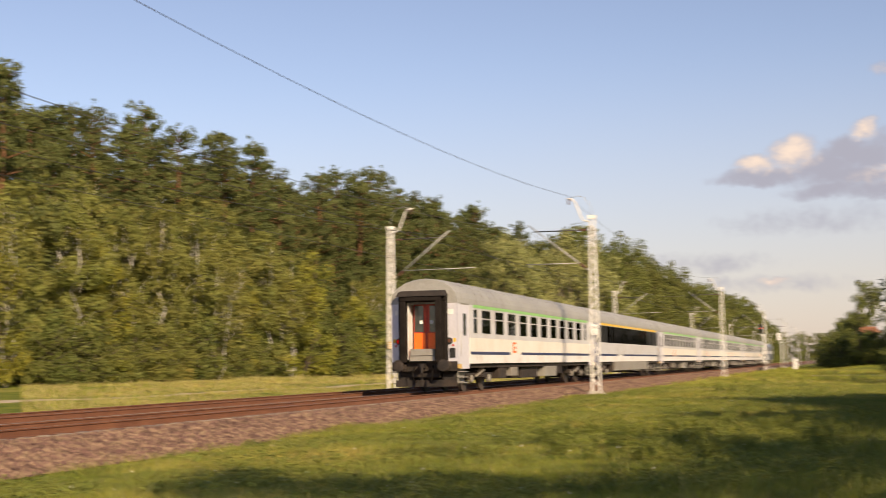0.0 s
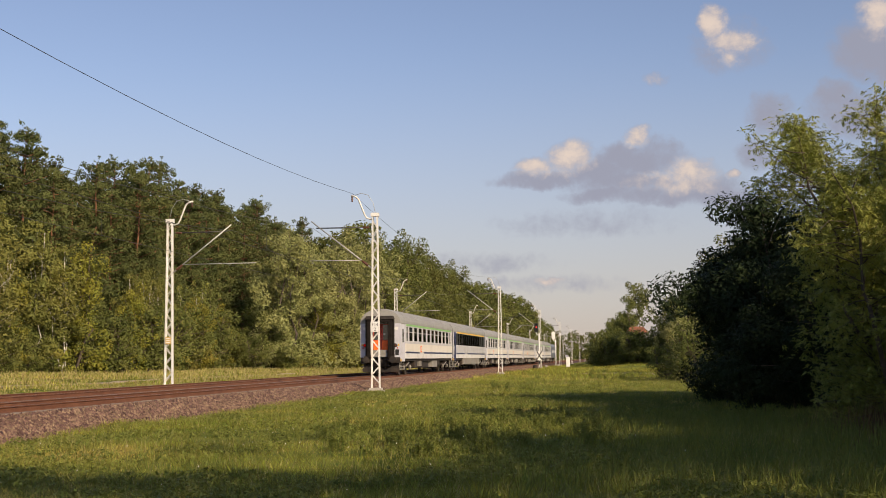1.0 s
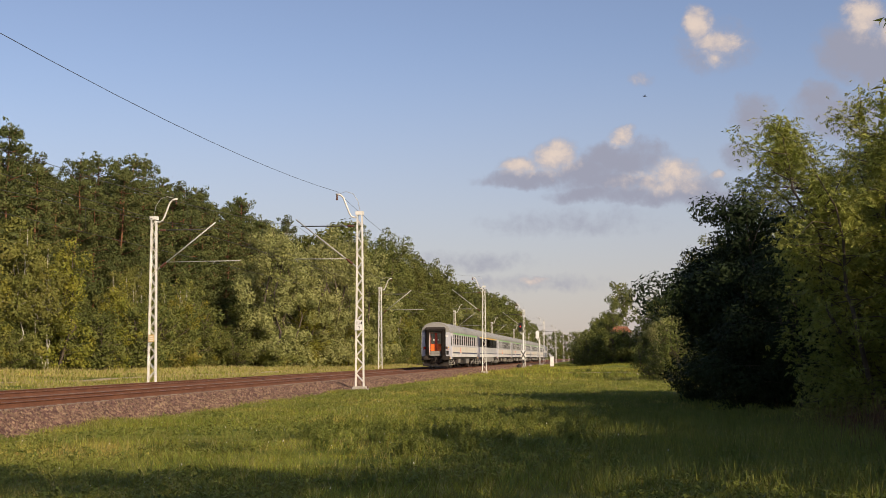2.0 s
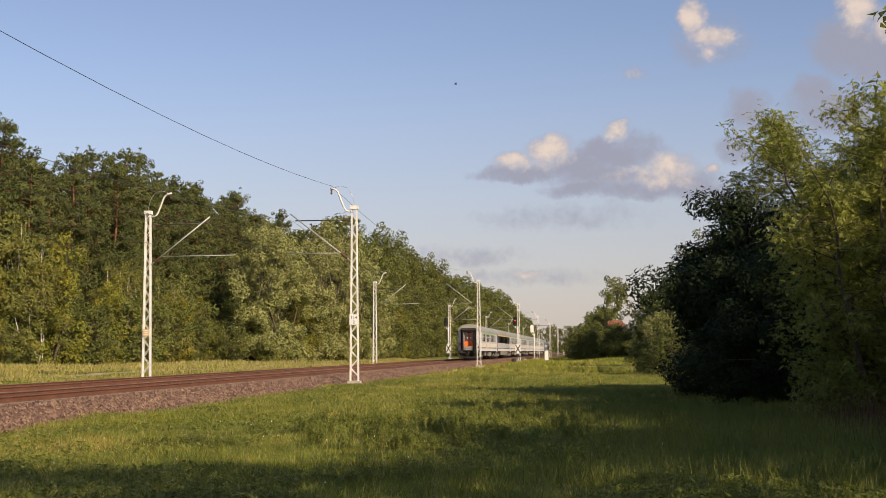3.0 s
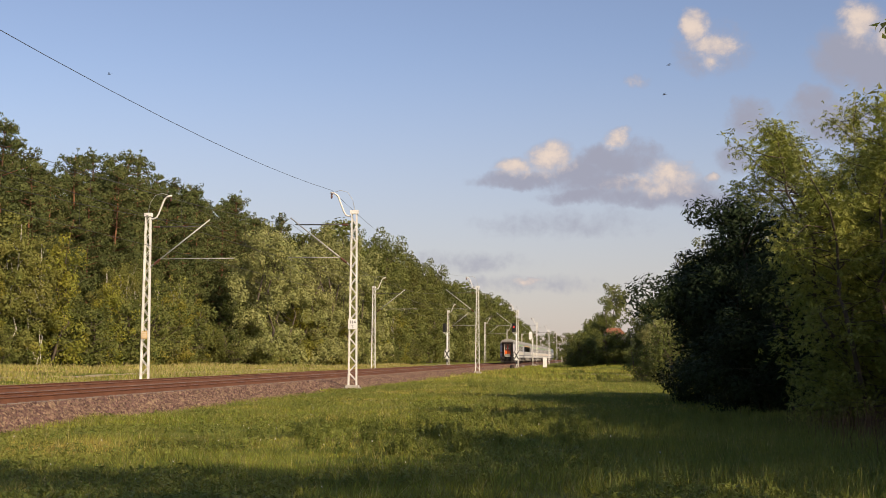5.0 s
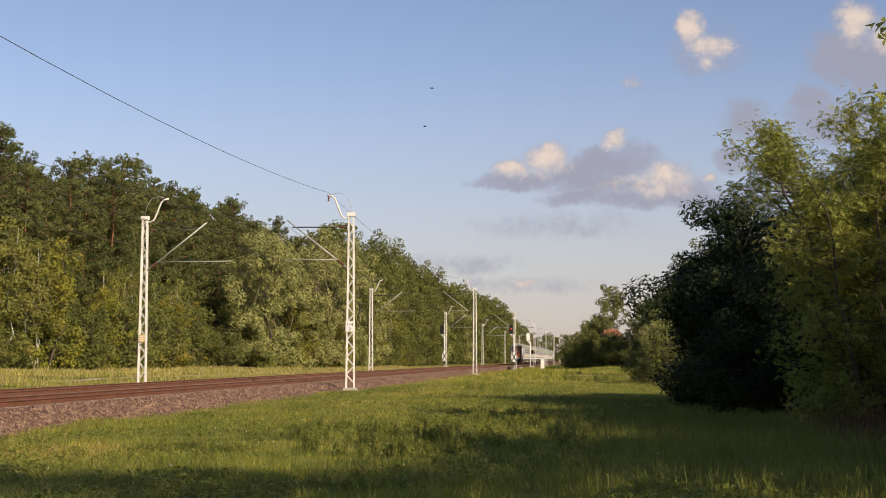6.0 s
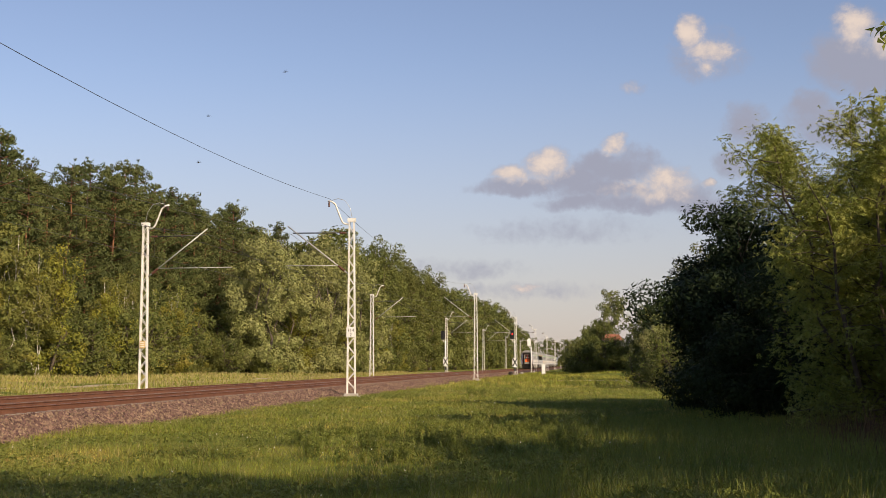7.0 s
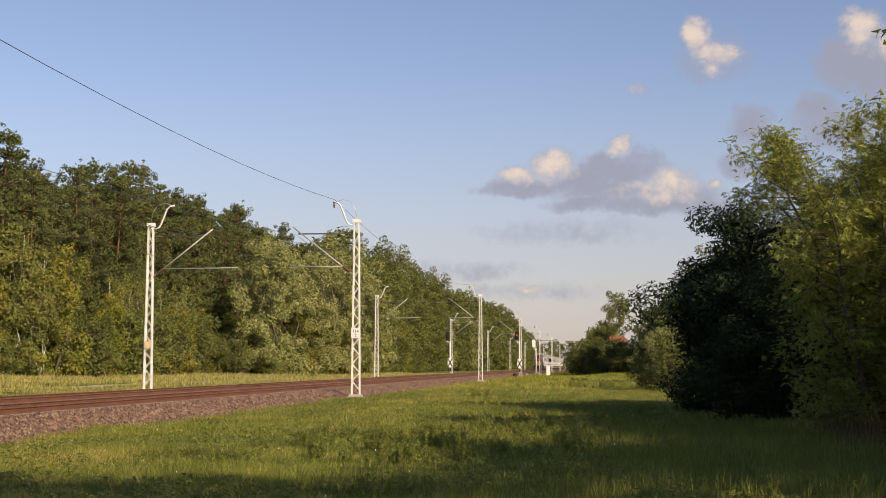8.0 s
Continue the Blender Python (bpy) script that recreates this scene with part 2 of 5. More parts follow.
M = {
    "ballast": material("ballast", [(0.072, 0.034, 0.022), (0.145, 0.074, 0.047), (0.09, 0.041, 0.025)], 0.9, scale=2.2, fine=26, bump=0.9, bump_scale=14, dirt=(0.10, 0.055, 0.035), dirt_amount=0.5),
    "stone": material("stone", [(0.07, 0.038, 0.027), (0.24, 0.145, 0.106)], 0.85, scale=5, fine=30, random_amount=1.1, island=True),
    "rail_side": material("rail_side", [(0.115, 0.044, 0.023), (0.185, 0.078, 0.04)], 0.75, scale=2, fine=30, bump=0.2),
    "rail_top": material("rail_top", [(0.34, 0.27, 0.23), (0.42, 0.35, 0.31)], 0.35, 0.8, scale=4, fine=30),
    "concrete": material("concrete", [(0.34, 0.31, 0.27), (0.47, 0.44, 0.39)], 0.85, scale=2, fine=25, bump=0.25, dirt=(0.18, 0.12, 0.08), dirt_amount=0.5, random_amount=0.15),
    "mast_paint": material("mast_paint", [(0.68, 0.67, 0.64), (0.80, 0.79, 0.76)], 0.6, 0.0, scale=1.5, fine=18, bump=0.1, dirt=(0.42, 0.33, 0.23), dirt_amount=0.45),
    "steel": material("steel", [(0.36, 0.36, 0.35), (0.5, 0.5, 0.48)], 0.5, 0.3, scale=3, fine=30),
    "insulator": material("insulator", [(0.09, 0.04, 0.025), (0.14, 0.06, 0.04)], 0.25),
    "wire": material("wire", [(0.035, 0.035, 0.035), (0.07, 0.065, 0.06)], 0.5, 0.3),
    "black": material("black", [(0.012, 0.012, 0.012), (0.03, 0.03, 0.028)], 0.6, scale=3),
    "white": material("white", [(0.72, 0.72, 0.70), (0.82, 0.82, 0.80)], 0.5, scale=2, dirt=(0.45, 0.4, 0.32), dirt_amount=0.3),
    "red_glow": glowing("red_glow", (1.0, 0.04, 0.03), 1.6),
    "tail_red": glowing("tail_red", (0.9, 0.02, 0.015), 0.3),
    "coach_grey": material("coach_grey", [(0.50, 0.50, 0.52), (0.58, 0.58, 0.60)], 0.38, scale=0.8, fine=9, dirt=(0.33, 0.30, 0.27), dirt_amount=0.45, dirt_scale=0.9),
    "coach_lilac": material("coach_lilac", [(0.50, 0.50, 0.56), (0.60, 0.60, 0.66)], 0.4, scale=1.2, fine=9, dirt=(0.3, 0.28, 0.27), dirt_amount=0.4),
    "coach_cream": material("coach_cream", [(0.72, 0.67, 0.60), (0.78, 0.74, 0.68)], 0.38, scale=0.8, fine=9, dirt=(0.5, 0.42, 0.32), dirt_amount=0.3),
    "coach_white": material("coach_white", [(0.70, 0.69, 0.68), (0.78, 0.77, 0.76)], 0.38, scale=0.8, fine=9, dirt=(0.42, 0.36, 0.3), dirt_amount=0.45),
    "coach_roof": material("coach_roof", [(0.25, 0.25, 0.235), (0.34, 0.335, 0.31)], 0.55, scale=0.6, fine=8, bump=0.1, dirt=(0.17, 0.155, 0.135), dirt_amount=0.6),
    "blue": material("blue", [(0.018, 0.026, 0.09), (0.028, 0.04, 0.13)], 0.35, scale=1),
    "green_stripe": material("green_stripe", [(0.20, 0.46, 0.13), (0.25, 0.52, 0.17)], 0.4, scale=1),
    "yellow_stripe": material("yellow_stripe", [(0.72, 0.42, 0.03), (0.80, 0.50, 0.05)], 0.4, scale=1),
    "orange": material("orange", [(0.85, 0.13, 0.012), (0.92, 0.17, 0.02)], 0.5, scale=2),
    "red_door": material("red_door", [(0.42, 0.03, 0.012), (0.52, 0.05, 0.02)], 0.45, scale=2),
    "glass": material("glass", [(0.018, 0.022, 0.022), (0.045, 0.05, 0.048)], 0.06, scale=1.5, fine=4, spec=0.8),
    "frame_grey": material("frame_grey", [(0.48, 0.47, 0.46), (0.58, 0.57, 0.56)], 0.4, 0.3),
    "rubber": material("rubber", [(0.010, 0.008, 0.007), (0.022, 0.018, 0.016)], 0.85, scale=3, fine=20, bump=0.2, spec=0.08),
    "under": material("under", [(0.010, 0.008, 0.007), (0.032, 0.024, 0.019)], 0.8, scale=2.5, fine=14, bump=0.3, dirt=(0.075, 0.048, 0.032), dirt_amount=0.4),
    "box_grey": material("box_grey", [(0.20, 0.19, 0.17), (0.29, 0.28, 0.25)], 0.6, scale=1.5, dirt=(0.16, 0.12, 0.09), dirt_amount=0.6),
    "wheel_steel": material("wheel_steel", [(0.05, 0.04, 0.035), (0.13, 0.10, 0.08)], 0.6, 0.4, scale=4),
    "ochre": material("ochre", [(0.55, 0.36, 0.12), (0.62, 0.42, 0.16)], 0.6),
    "pine_bark": material("pine_bark", [(0.10, 0.055, 0.032), (0.26, 0.115, 0.055)], 0.9, scale=0.5, fine=9, bump=0.5, random_amount=0.3),
    "birch_bark": material("birch_bark", [(0.60, 0.57, 0.51), (0.74, 0.71, 0.66)], 0.8, scale=3, fine=8, dirt=(0.04, 0.035, 0.03), dirt_amount=0.9, dirt_scale=2.2),
    "bark": material("bark", [(0.055, 0.042, 0.032), (0.13, 0.10, 0.075)], 0.9, scale=2, fine=12, bump=0.5),
    "pine_needles": material("pine_needles", [(0.055, 0.074, 0.026), (0.135, 0.145, 0.048)], 0.7, scale=0.35, fine=2.5, translucent=0.10, random_amount=0.5, island=True, spec=0.10, leafy=0.55),
    "birch_leaf": material("birch_leaf", [(0.135, 0.155, 0.042), (0.24, 0.23, 0.062), (0.29, 0.245, 0.058)], 0.6, scale=0.4, fine=2.5, translucent=0.22, random_amount=0.5, island=True, spec=0.12, leafy=0.55),
    "yellow_leaf": material("yellow_leaf", [(0.19, 0.21, 0.04), (0.32, 0.28, 0.05)], 0.6, scale=0.4, fine=2.5, translucent=0.35, random_amount=0.5, island=True, spec=0.12, leafy=0.55),
    "poplar_leaf": material("poplar_leaf", [(0.22, 0.24, 0.08), (0.36, 0.355, 0.14)], 0.55, scale=0.4, fine=2.5, translucent=0.3, random_amount=0.55, island=True, spec=0.20, leafy=0.55),
    "broad_leaf": material("broad_leaf", [(0.085, 0.108, 0.029), (0.185, 0.187, 0.052)], 0.6, scale=0.4, fine=2.5, translucent=0.18, random_amount=0.5, island=True, spec=0.12, leafy=0.55),
    "maple_leaf": material("maple_leaf", [(0.18, 0.215, 0.045), (0.36, 0.36, 0.08)], 0.55, scale=0.5, fine=3, translucent=0.35, random_amount=0.5, island=True, spec=0.35),
    # near-black: the shade on the plum thicket is put into this leaf colour
    "shaded_leaf": material("shaded_leaf", [(0.014, 0.024, 0.010), (0.030, 0.044, 0.017)], 0.6, scale=0.5, fine=3, translucent=0.1, random_amount=0.5, island=True, spec=0.1),
    "grass": material("grass", [(0.16, 0.205, 0.03), (0.35, 0.32, 0.052), (0.45, 0.36, 0.095)], 0.7, scale=0.5, fine=3.0, translucent=0.35, random_amount=0.95, island=True, spec=0.25),
    "straw": material("straw", [(0.38, 0.32, 0.13), (0.50, 0.42, 0.19)], 0.7, scale=0.5, fine=2, translucent=0.3, random_amount=0.5, island=True, spec=0.2),
    "weed": material("weed", [(0.125, 0.16, 0.03), (0.25, 0.255, 0.055)], 0.6, scale=0.8, fine=4, translucent=0.3, random_amount=0.5, island=True, spec=0.3),
    "sleeper": material("sleeper", [(0.17, 0.14, 0.115), (0.30, 0.26, 0.22)], 0.9, scale=1.5, fine=20, bump=0.2, dirt=(0.12, 0.07, 0.045), dirt_amount=0.7, random_amount=0.5),
    "sand": material("sand", [(0.34, 0.27, 0.18), (0.46, 0.38, 0.27)], 0.95, scale=0.6, fine=8, bump=0.3),
    "roof_tile": material("roof_tile", [(0.26, 0.10, 0.055), (0.36, 0.15, 0.085)], 0.8, scale=2),
    "plaster": material("plaster", [(0.5, 0.45, 0.38), (0.6, 0.55, 0.47)], 0.9),
    "soot": material("soot", [(0.02, 0.02, 0.022), (0.05, 0.05, 0.05)], 0.6),
    "loco_blue": material("loco_blue", [(0.10, 0.12, 0.16), (0.15, 0.17, 0.21)], 0.4, dirt=(0.1, 0.08, 0.06), dirt_amount=0.5),
    "feather": material("feather", [(0.015, 0.014, 0.014), (0.04, 0.035, 0.03)], 0.7),
    "stalk": material("stalk", [(0.10, 0.06, 0.035), (0.19, 0.12, 0.065)], 0.8, scale=0.8, random_amount=0.6, island=True, spec=0.1),
    "petal": material("petal", [(0.70, 0.70, 0.62), (0.80, 0.79, 0.70)], 0.7, scale=2, spec=0.2),
    "letter": material("letter", [(0.015, 0.015, 0.015), (0.03, 0.03, 0.03)], 0.7),
}


def clear_glass(name, tint, gloss):
    m = bpy.data.materials.new(name)
    m.use_nodes = True
    n = Nodes(m.node_tree)
    t = n.add("ShaderNodeBsdfTransparent")
    t.inputs[0].default_value = (*tint, 1)
    g = n.add("ShaderNodeBsdfGlossy", i_Roughness=0.03)
    g.inputs[0].default_value = (0.9, 0.95, 1, 1)
    mx = n.add("ShaderNodeMixShader")
    mx.inputs[0].default_value = gloss
    n.link(t.outputs[0], mx.inputs[1]), n.link(g.outputs[0], mx.inputs[2])
    n.link(mx.outputs[0], n.add("ShaderNodeOutputMaterial").inputs[0])
    return m


M["window_glass"] = clear_glass("window_glass", (0.34, 0.40, 0.36), 0.10)
M["bronze_glass"] = clear_glass("bronze_glass", (0.12, 0.085, 0.06), 0.06)


def ground_material():
    """Meadow soil under the grass: moss, dry patches and bare earth."""
    m = bpy.data.materials.new("meadow")
    m.use_nodes = True
    n = Nodes(m.node_tree)
    obj = n.add("ShaderNodeTexCoord").outputs["Object"]
    a, b, c = n.noise(0.12, 4, obj), n.noise(0.7, 5, obj, 0.6), n.noise(9, 5, obj, 0.7)
    col = n.mix(n.ramp(b, 0.35, 0.65), (0.10, 0.135, 0.022), (0.20, 0.215, 0.038))
    col = n.mix(n.ramp(a, 0.48, 0.66), col, (0.33, 0.285, 0.085))
    col = n.mix(n.math("MULTIPLY", n.ramp(c, 0.45, 0.7), 0.45), col, (0.10, 0.125, 0.02))
    p = n.add("ShaderNodeBsdfPrincipled", i_Roughness=0.95)
    p.inputs["Specular IOR Level"].default_value = 0.1
    n.link(col, p.inputs["Base Color"])
    bp = n.add("ShaderNodeBump", i_Strength=0.8, i_Distance=0.1)
    n.link(c, bp.inputs["Height"])
    n.link(bp.outputs[0], p.inputs["Normal"])
    n.link(p.outputs[0], n.add("ShaderNodeOutputMaterial").inputs[0])
    return m


M["meadow"] = ground_material()


# ---------------------------------------------------------------- mesh tools
class Mesh:
    """Collects vertices and faces of one part."""

    def __init__(self):
        self.v, self.f = [], []

    def box(self, x0, x1, y0, y1, z0, z1, taper=0.0, m=None):
        i = len(self.v)
        t = taper
        p = [(x0, y0, z0), (x1, y0, z0), (x1, y1, z0), (x0, y1, z0), (x0 + t, y0 + t, z1), (x1 - t, y0 + t, z1), (x1 - t, y1 - t, z1), (x0 + t, y1 - t, z1)]
        self.v += [tuple(m @ Vector(q)) for q in p] if m else p
        self.f += [tuple(i + k for k in q) for q in ((0, 3, 2, 1), (4, 5, 6, 7), (0, 1, 5, 4), (1, 2, 6, 5), (2, 3, 7, 6), (3, 0, 4, 7))]
        return self

    def tube(self, points, radius, sides=8, radii=None, closed_ends=True):
        pts = [Vector(p) for p in points]
        i = len(self.v)
        for k, p in enumerate(pts):
            d = (pts[min(k + 1, len(pts) - 1)] - pts[max(k - 1, 0)]).normalized()
            a = d.orthogonal().normalized() if abs(d.z) < 0.99 else Vector((1, 0, 0))
            if abs(d.z) >= 0.99:
                a = (a - d * a.dot(d)).normalized()
            else:
                a = Vector((0, 0, 1)).cross(d).normalized()
            b = d.cross(a)
            r = radii[k] if radii else radius
            self.v += [tuple(p + (a * math.cos(q) + b * math.sin(q)) * r) for q in (2 * math.pi * s / sides for s in range(sides))]
        for k in range(len(pts) - 1):
            for s in range(sides):
                u, w = i + k * sides + s, i + k * sides + (s + 1) % sides
                self.f.append((u, w, w + sides, u + sides))
        if closed_ends:
            self.f.append(tuple(i + s for s in reversed(range(sides))))
            self.f.append(tuple(i + (len(pts) - 1) * sides + s for s in range(sides)))
        return self

    def lathe(self, profile, centre, axis="z", sides=16):
        """profile: (radius, height) pairs along the axis."""
        i, c = len(self.v), Vector(centre)
        for r, h in profile:
            for s in range(sides):
                q = 2 * math.pi * s / sides
                x, y = r * math.cos(q), r * math.sin(q)
                o = {"z": (x, y, h), "y": (x, h, y), "x": (h, x, y)}[axis]
                self.v.append(tuple(c + Vector(o)))
        for k in range(len(profile) - 1):
            for s in range(sides):
                u, w = i + k * sides + s, i + k * sides + (s + 1) % sides
                self.f.append((u, w, w + sides, u + sides))
        self.f.append(tuple(i + s for s in range(sides)))
        self.f.append(tuple(i + (len(profile) - 1) * sides + s for s in range(sides)))
        return self

    def loft(self, sections, caps=True, closed=True):
        """Joins sections (lists of points, equally long)."""
        i, n = len(self.v), len(sections[0])
        for s in sections:
            self.v += [tuple(p) for p in s]
        for k in range(len(sections) - 1):
            for s in range(n if closed else n - 1):
                u, w = i + k * n + s, i + k * n + (s + 1) % n
                self.f.append((u, w, w + n, u + n))
        if caps:
            self.f.append(tuple(i + s for s in reversed(range(n))))
            self.f.append(tuple(i + (len(sections) - 1) * n + s for s in range(n)))
        return self

    def data(self, name, mat, smooth=False):
        me = bpy.data.meshes.new(name)
        me.from_pydata(self.v, [], self.f)
        bm = bmesh.new()
        bm.from_mesh(me)
        bmesh.ops.recalc_face_normals(bm, faces=bm.faces[:])
        bm.to_mesh(me)
        bm.free()
        if smooth:
            me.polygons.foreach_set("use_smooth", [True] * len(me.polygons))
        if mat:
            me.materials.append(mat)
        return me


def part(name, mesh, mat, parent, label="", smooth=False, at=None, bevel=0.0):
    data = mesh if isinstance(mesh, bpy.types.Mesh) else mesh.data(name, M[mat], smooth)
    ob = new(name, data)
    ob.parent = parent
    if at is not None:
        ob.matrix_basis = at
    if label:
        ob["label"] = label
    if bevel:
        b = ob.modifiers.new("bevel", "BEVEL")
        b.width, b.segments, b.limit_method = bevel, 2, "ANGLE"
    return ob


def empty(name, m=None):
    e = new(name)
    e.empty_display_size = 0.3
    if m is not None:
        e.matrix_basis = m
    return e


def soup(name, verts, faces_n, mat):
    """A mesh from a numpy array of corners, faces_n corners to each face."""
    me = bpy.data.meshes.new(name)
    n = len(verts)
    me.vertices.add(n)
    me.vertices.foreach_set("co", np.ascontiguousarray(verts, dtype=np.float32).ravel())
    me.loops.add(n)
    me.loops.foreach_set("vertex_index", np.arange(n, dtype=np.int32))
    k = n // faces_n
    me.polygons.add(k)
    me.polygons.foreach_set("loop_start", np.arange(0, n, faces_n, dtype=np.int32))
    me.update(calc_edges=True)
    me.materials.append(M[mat])
    return me


# ---------------------------------------------------------------- ground and line
RAIL, NEAR, FAR = 0.49, -15.07, -19.15          # rail head, track axes
PROFILE = [(-3000, 3.0), (-200, 1.6), (-60, 0.95), (-44, 0.62), (-33, 0.40), (-27, 0.22), (-23.2, 0.06), (-21.5, 0.02), (-13, -0.1), (-12.2, -0.04), (-11.2, -0.08), (-9.5, 0.0), (-8, 0.0), (4, 0.02), (14, 0.1), (60, 0.2), (3000, 0.4)]


def ground_z(x, y):
    for (xa, za), (xb, zb) in zip(PROFILE, PROFILE[1:]):
        if x <= xb:
            z = za + (zb - za) * (x - xa) / (xb - xa)
            break
    near = 1.0 if abs(x) < 80 and -60 < y < 500 else 0.0
    if near and not -23 < x < -12.1:
        z += 0.10 * noise.noise((x * 0.13, y * 0.11, 0.3)) + 0.045 * noise.noise((x * 0.6, y * 0.5, 1.7))
    # low bank on the right where the field begins
    z += 0.5 * math.exp(-(((x - 2.5) / 4.5) ** 2) - ((y - 168) / 14) ** 2)
    return z


def build_ground():
    xs = sorted({p[0] for p in PROFILE} | set(np.arange(-72, 30, 0.9).round(2)) | {-1000.0, -500.0, -120.0, 40.0, 90.0, 150.0, 500.0, 1000.0})
    ys = [-400.0, -150.0, -60.0] + list(np.arange(-30, 240, 1.4)) + list(np.arange(240, 520, 8.0)) + [600.0, 800.0, 1200.0, 2000.0, 4500.0]
    b = Mesh()
    for y in ys:
        b.v += [(x, y, ground_z(x, y)) for x in xs]
    n = len(xs)
    b.f = [(j * n + i, j * n + i + 1, (j + 1) * n + i + 1, (j + 1) * n + i) for j in range(len(ys) - 1) for i in range(n - 1)]
    g = new("ground", b.data("ground", M["meadow"], True))
    tagged(g, "meadow ground with short green and yellowed grass", "ground", kind="structure")


build_ground()


def bed_z(x):
    """Height of the ballast bed's surface."""
    pts = [(-23.4, 0.02), (-21.4, 0.305), (-13.3, 0.305), (-11.95, -0.06)]
    return float(np.interp(x, [p[0] for p in pts], [p[1] for p in pts]))


def build_bed():
    xs = list(np.arange(-23.4, -21.4, 0.4)) + list(np.arange(-21.4, -13.3, 0.6)) + list(np.arange(-13.25, -11.9, 0.13))
    ys = list(np.arange(-40, 130, 0.5)) + list(np.arange(130, 420, 5.0)) + [500, 700, 1000, 1600]
    b = Mesh()
    for y in ys:
        for x in xs:
            edge = -1.0 if x in (xs[0], xs[-1]) else 0.0
            z = bed_z(x) + (0.05 * noise.noise((x * 2.1, y * 1.7, 0)) + 0.03 * noise.noise((x * 5, y * 5, 3)) if y < 130 and -0.5 < x + 13 < 2 else 0)
            b.v.append((x + (0.3 * noise.noise((0, y * 0.35, 5)) if x > -12.5 else 0), y, z + edge * 0.15))
    n = len(xs)
    b.f = [(j * n + i, j * n + i + 1, (j + 1) * n + i + 1, (j + 1) * n + i) for j in range(len(ys) - 1) for i in range(n - 1)]
    bed = new("ballast_bed", b.data("ballast_bed", M["ballast"]))
    tagged(bed, "reddish brown crushed stone ballast under two railway tracks", "ballast", kind="structure")
    # loose stones on the near shoulder
    rng = np.random.default_rng(3)
    k = 70000
    x = rng.uniform(-13.6, -11.75, k)
    y = 14 + 190 * rng.random(k) ** 1.9
    s = rng.uniform(0.028, 0.078, k)
    z = np.array([bed_z(a) for a in x]) + s * 0.3
    base = np.array([(1, 0, 0), (-0.5, 0.87, 0), (-0.5, -0.87, 0), (0, 0, 0.8)])
    tri = np.array([(0, 1, 3), (1, 2, 3), (2, 0, 3)]).ravel()
    jit = 1 + rng.uniform(-0.35, 0.35, (k, 4, 3))
    spin = rng.uniform(0, 6.28, k)
    p = base[None] * jit * s[:, None, None]
    c, sn = np.cos(spin)[:, None], np.sin(spin)[:, None]
    q = np.stack([p[..., 0] * c - p[..., 1] * sn, p[..., 0] * sn + p[..., 1] * c, p[..., 2]], -1) + np.stack([x, y, z], -1)[:, None]
    me = bpy.data.meshes.new("ballast_stones")
    idx = (tri[None] + 4 * np.arange(k)[:, None]).reshape(-1, 3)
    me.from_pydata(q.reshape(-1, 3).tolist(), [], idx.tolist())
    me.materials.append(M["stone"])
    tagged(new("ballast_stones", me), "loose crushed stones on the ballast shoulder", "stones", kind="stuff")


build_bed()


def build_tracks():
    prof = [(-0.07, 0), (0.07, 0), (0.07, 0.015), (0.012, 0.035), (0.012, 0.12), (0.036, 0.132), (0.036, 0.157), (-0.036, 0.157), (-0.036, 0.132), (-0.012, 0.12), (-0.012, 0.035), (-0.07, 0.015)]
    for axis, word in ((NEAR, "near"), (FAR, "far")):
        track = tagged(empty("railway_track", pose(axis, 0, 0)), "rusty steel railway track on concrete sleepers", "railway track", "railway tracks", "structure")
        for side in (-1, 1):
            r = Mesh().loft([[(side * 0.7535 + x, y, RAIL - 0.157 + z) for x, z in prof] for y in (-60, 200, 1600)])
            rail = part("rail", r, "rail_side", track, "rust-brown steel rail")
            t = Mesh().box(side * 0.7535 - 0.03, side * 0.7535 + 0.03, -60, 1600, RAIL - 0.003, RAIL + 0.001)
            part("rail_head", t, "rail_top", rail, "worn shiny running surface")
        sl = Mesh()
        i = 0
        sl.loft([[(-1.3, -0.14, 0.2), (1.3, -0.14, 0.2), (1.3, -0.11, 0.345), (-1.3, -0.11, 0.345)], [(-1.3, 0.14, 0.2), (1.3, 0.14, 0.2), (1.3, 0.11, 0.345), (-1.3, 0.11, 0.345)]])
        me = sl.data("sleeper", M["sleeper"])
        for k in range(150):
            part("sleeper", me, None, track, at=pose(0, 12 + 0.6 * k, 0))
        rest = Mesh()
        for k in range(250):
            y = 102 + 0.6 * k
            rest.box(-1.3, 1.3, y - 0.12, y + 0.12, 0.2, 0.345)
        part("sleepers_beyond", rest, "sleeper", track)["kind"] = "stuff"


build_tracks()

# ---------------------------------------------------------------- overhead line
MAST_NEAR, MAST_FAR, FIRST, SPAN, TOP = -11.71, -22.36, 61.4, 66.45, 8.67


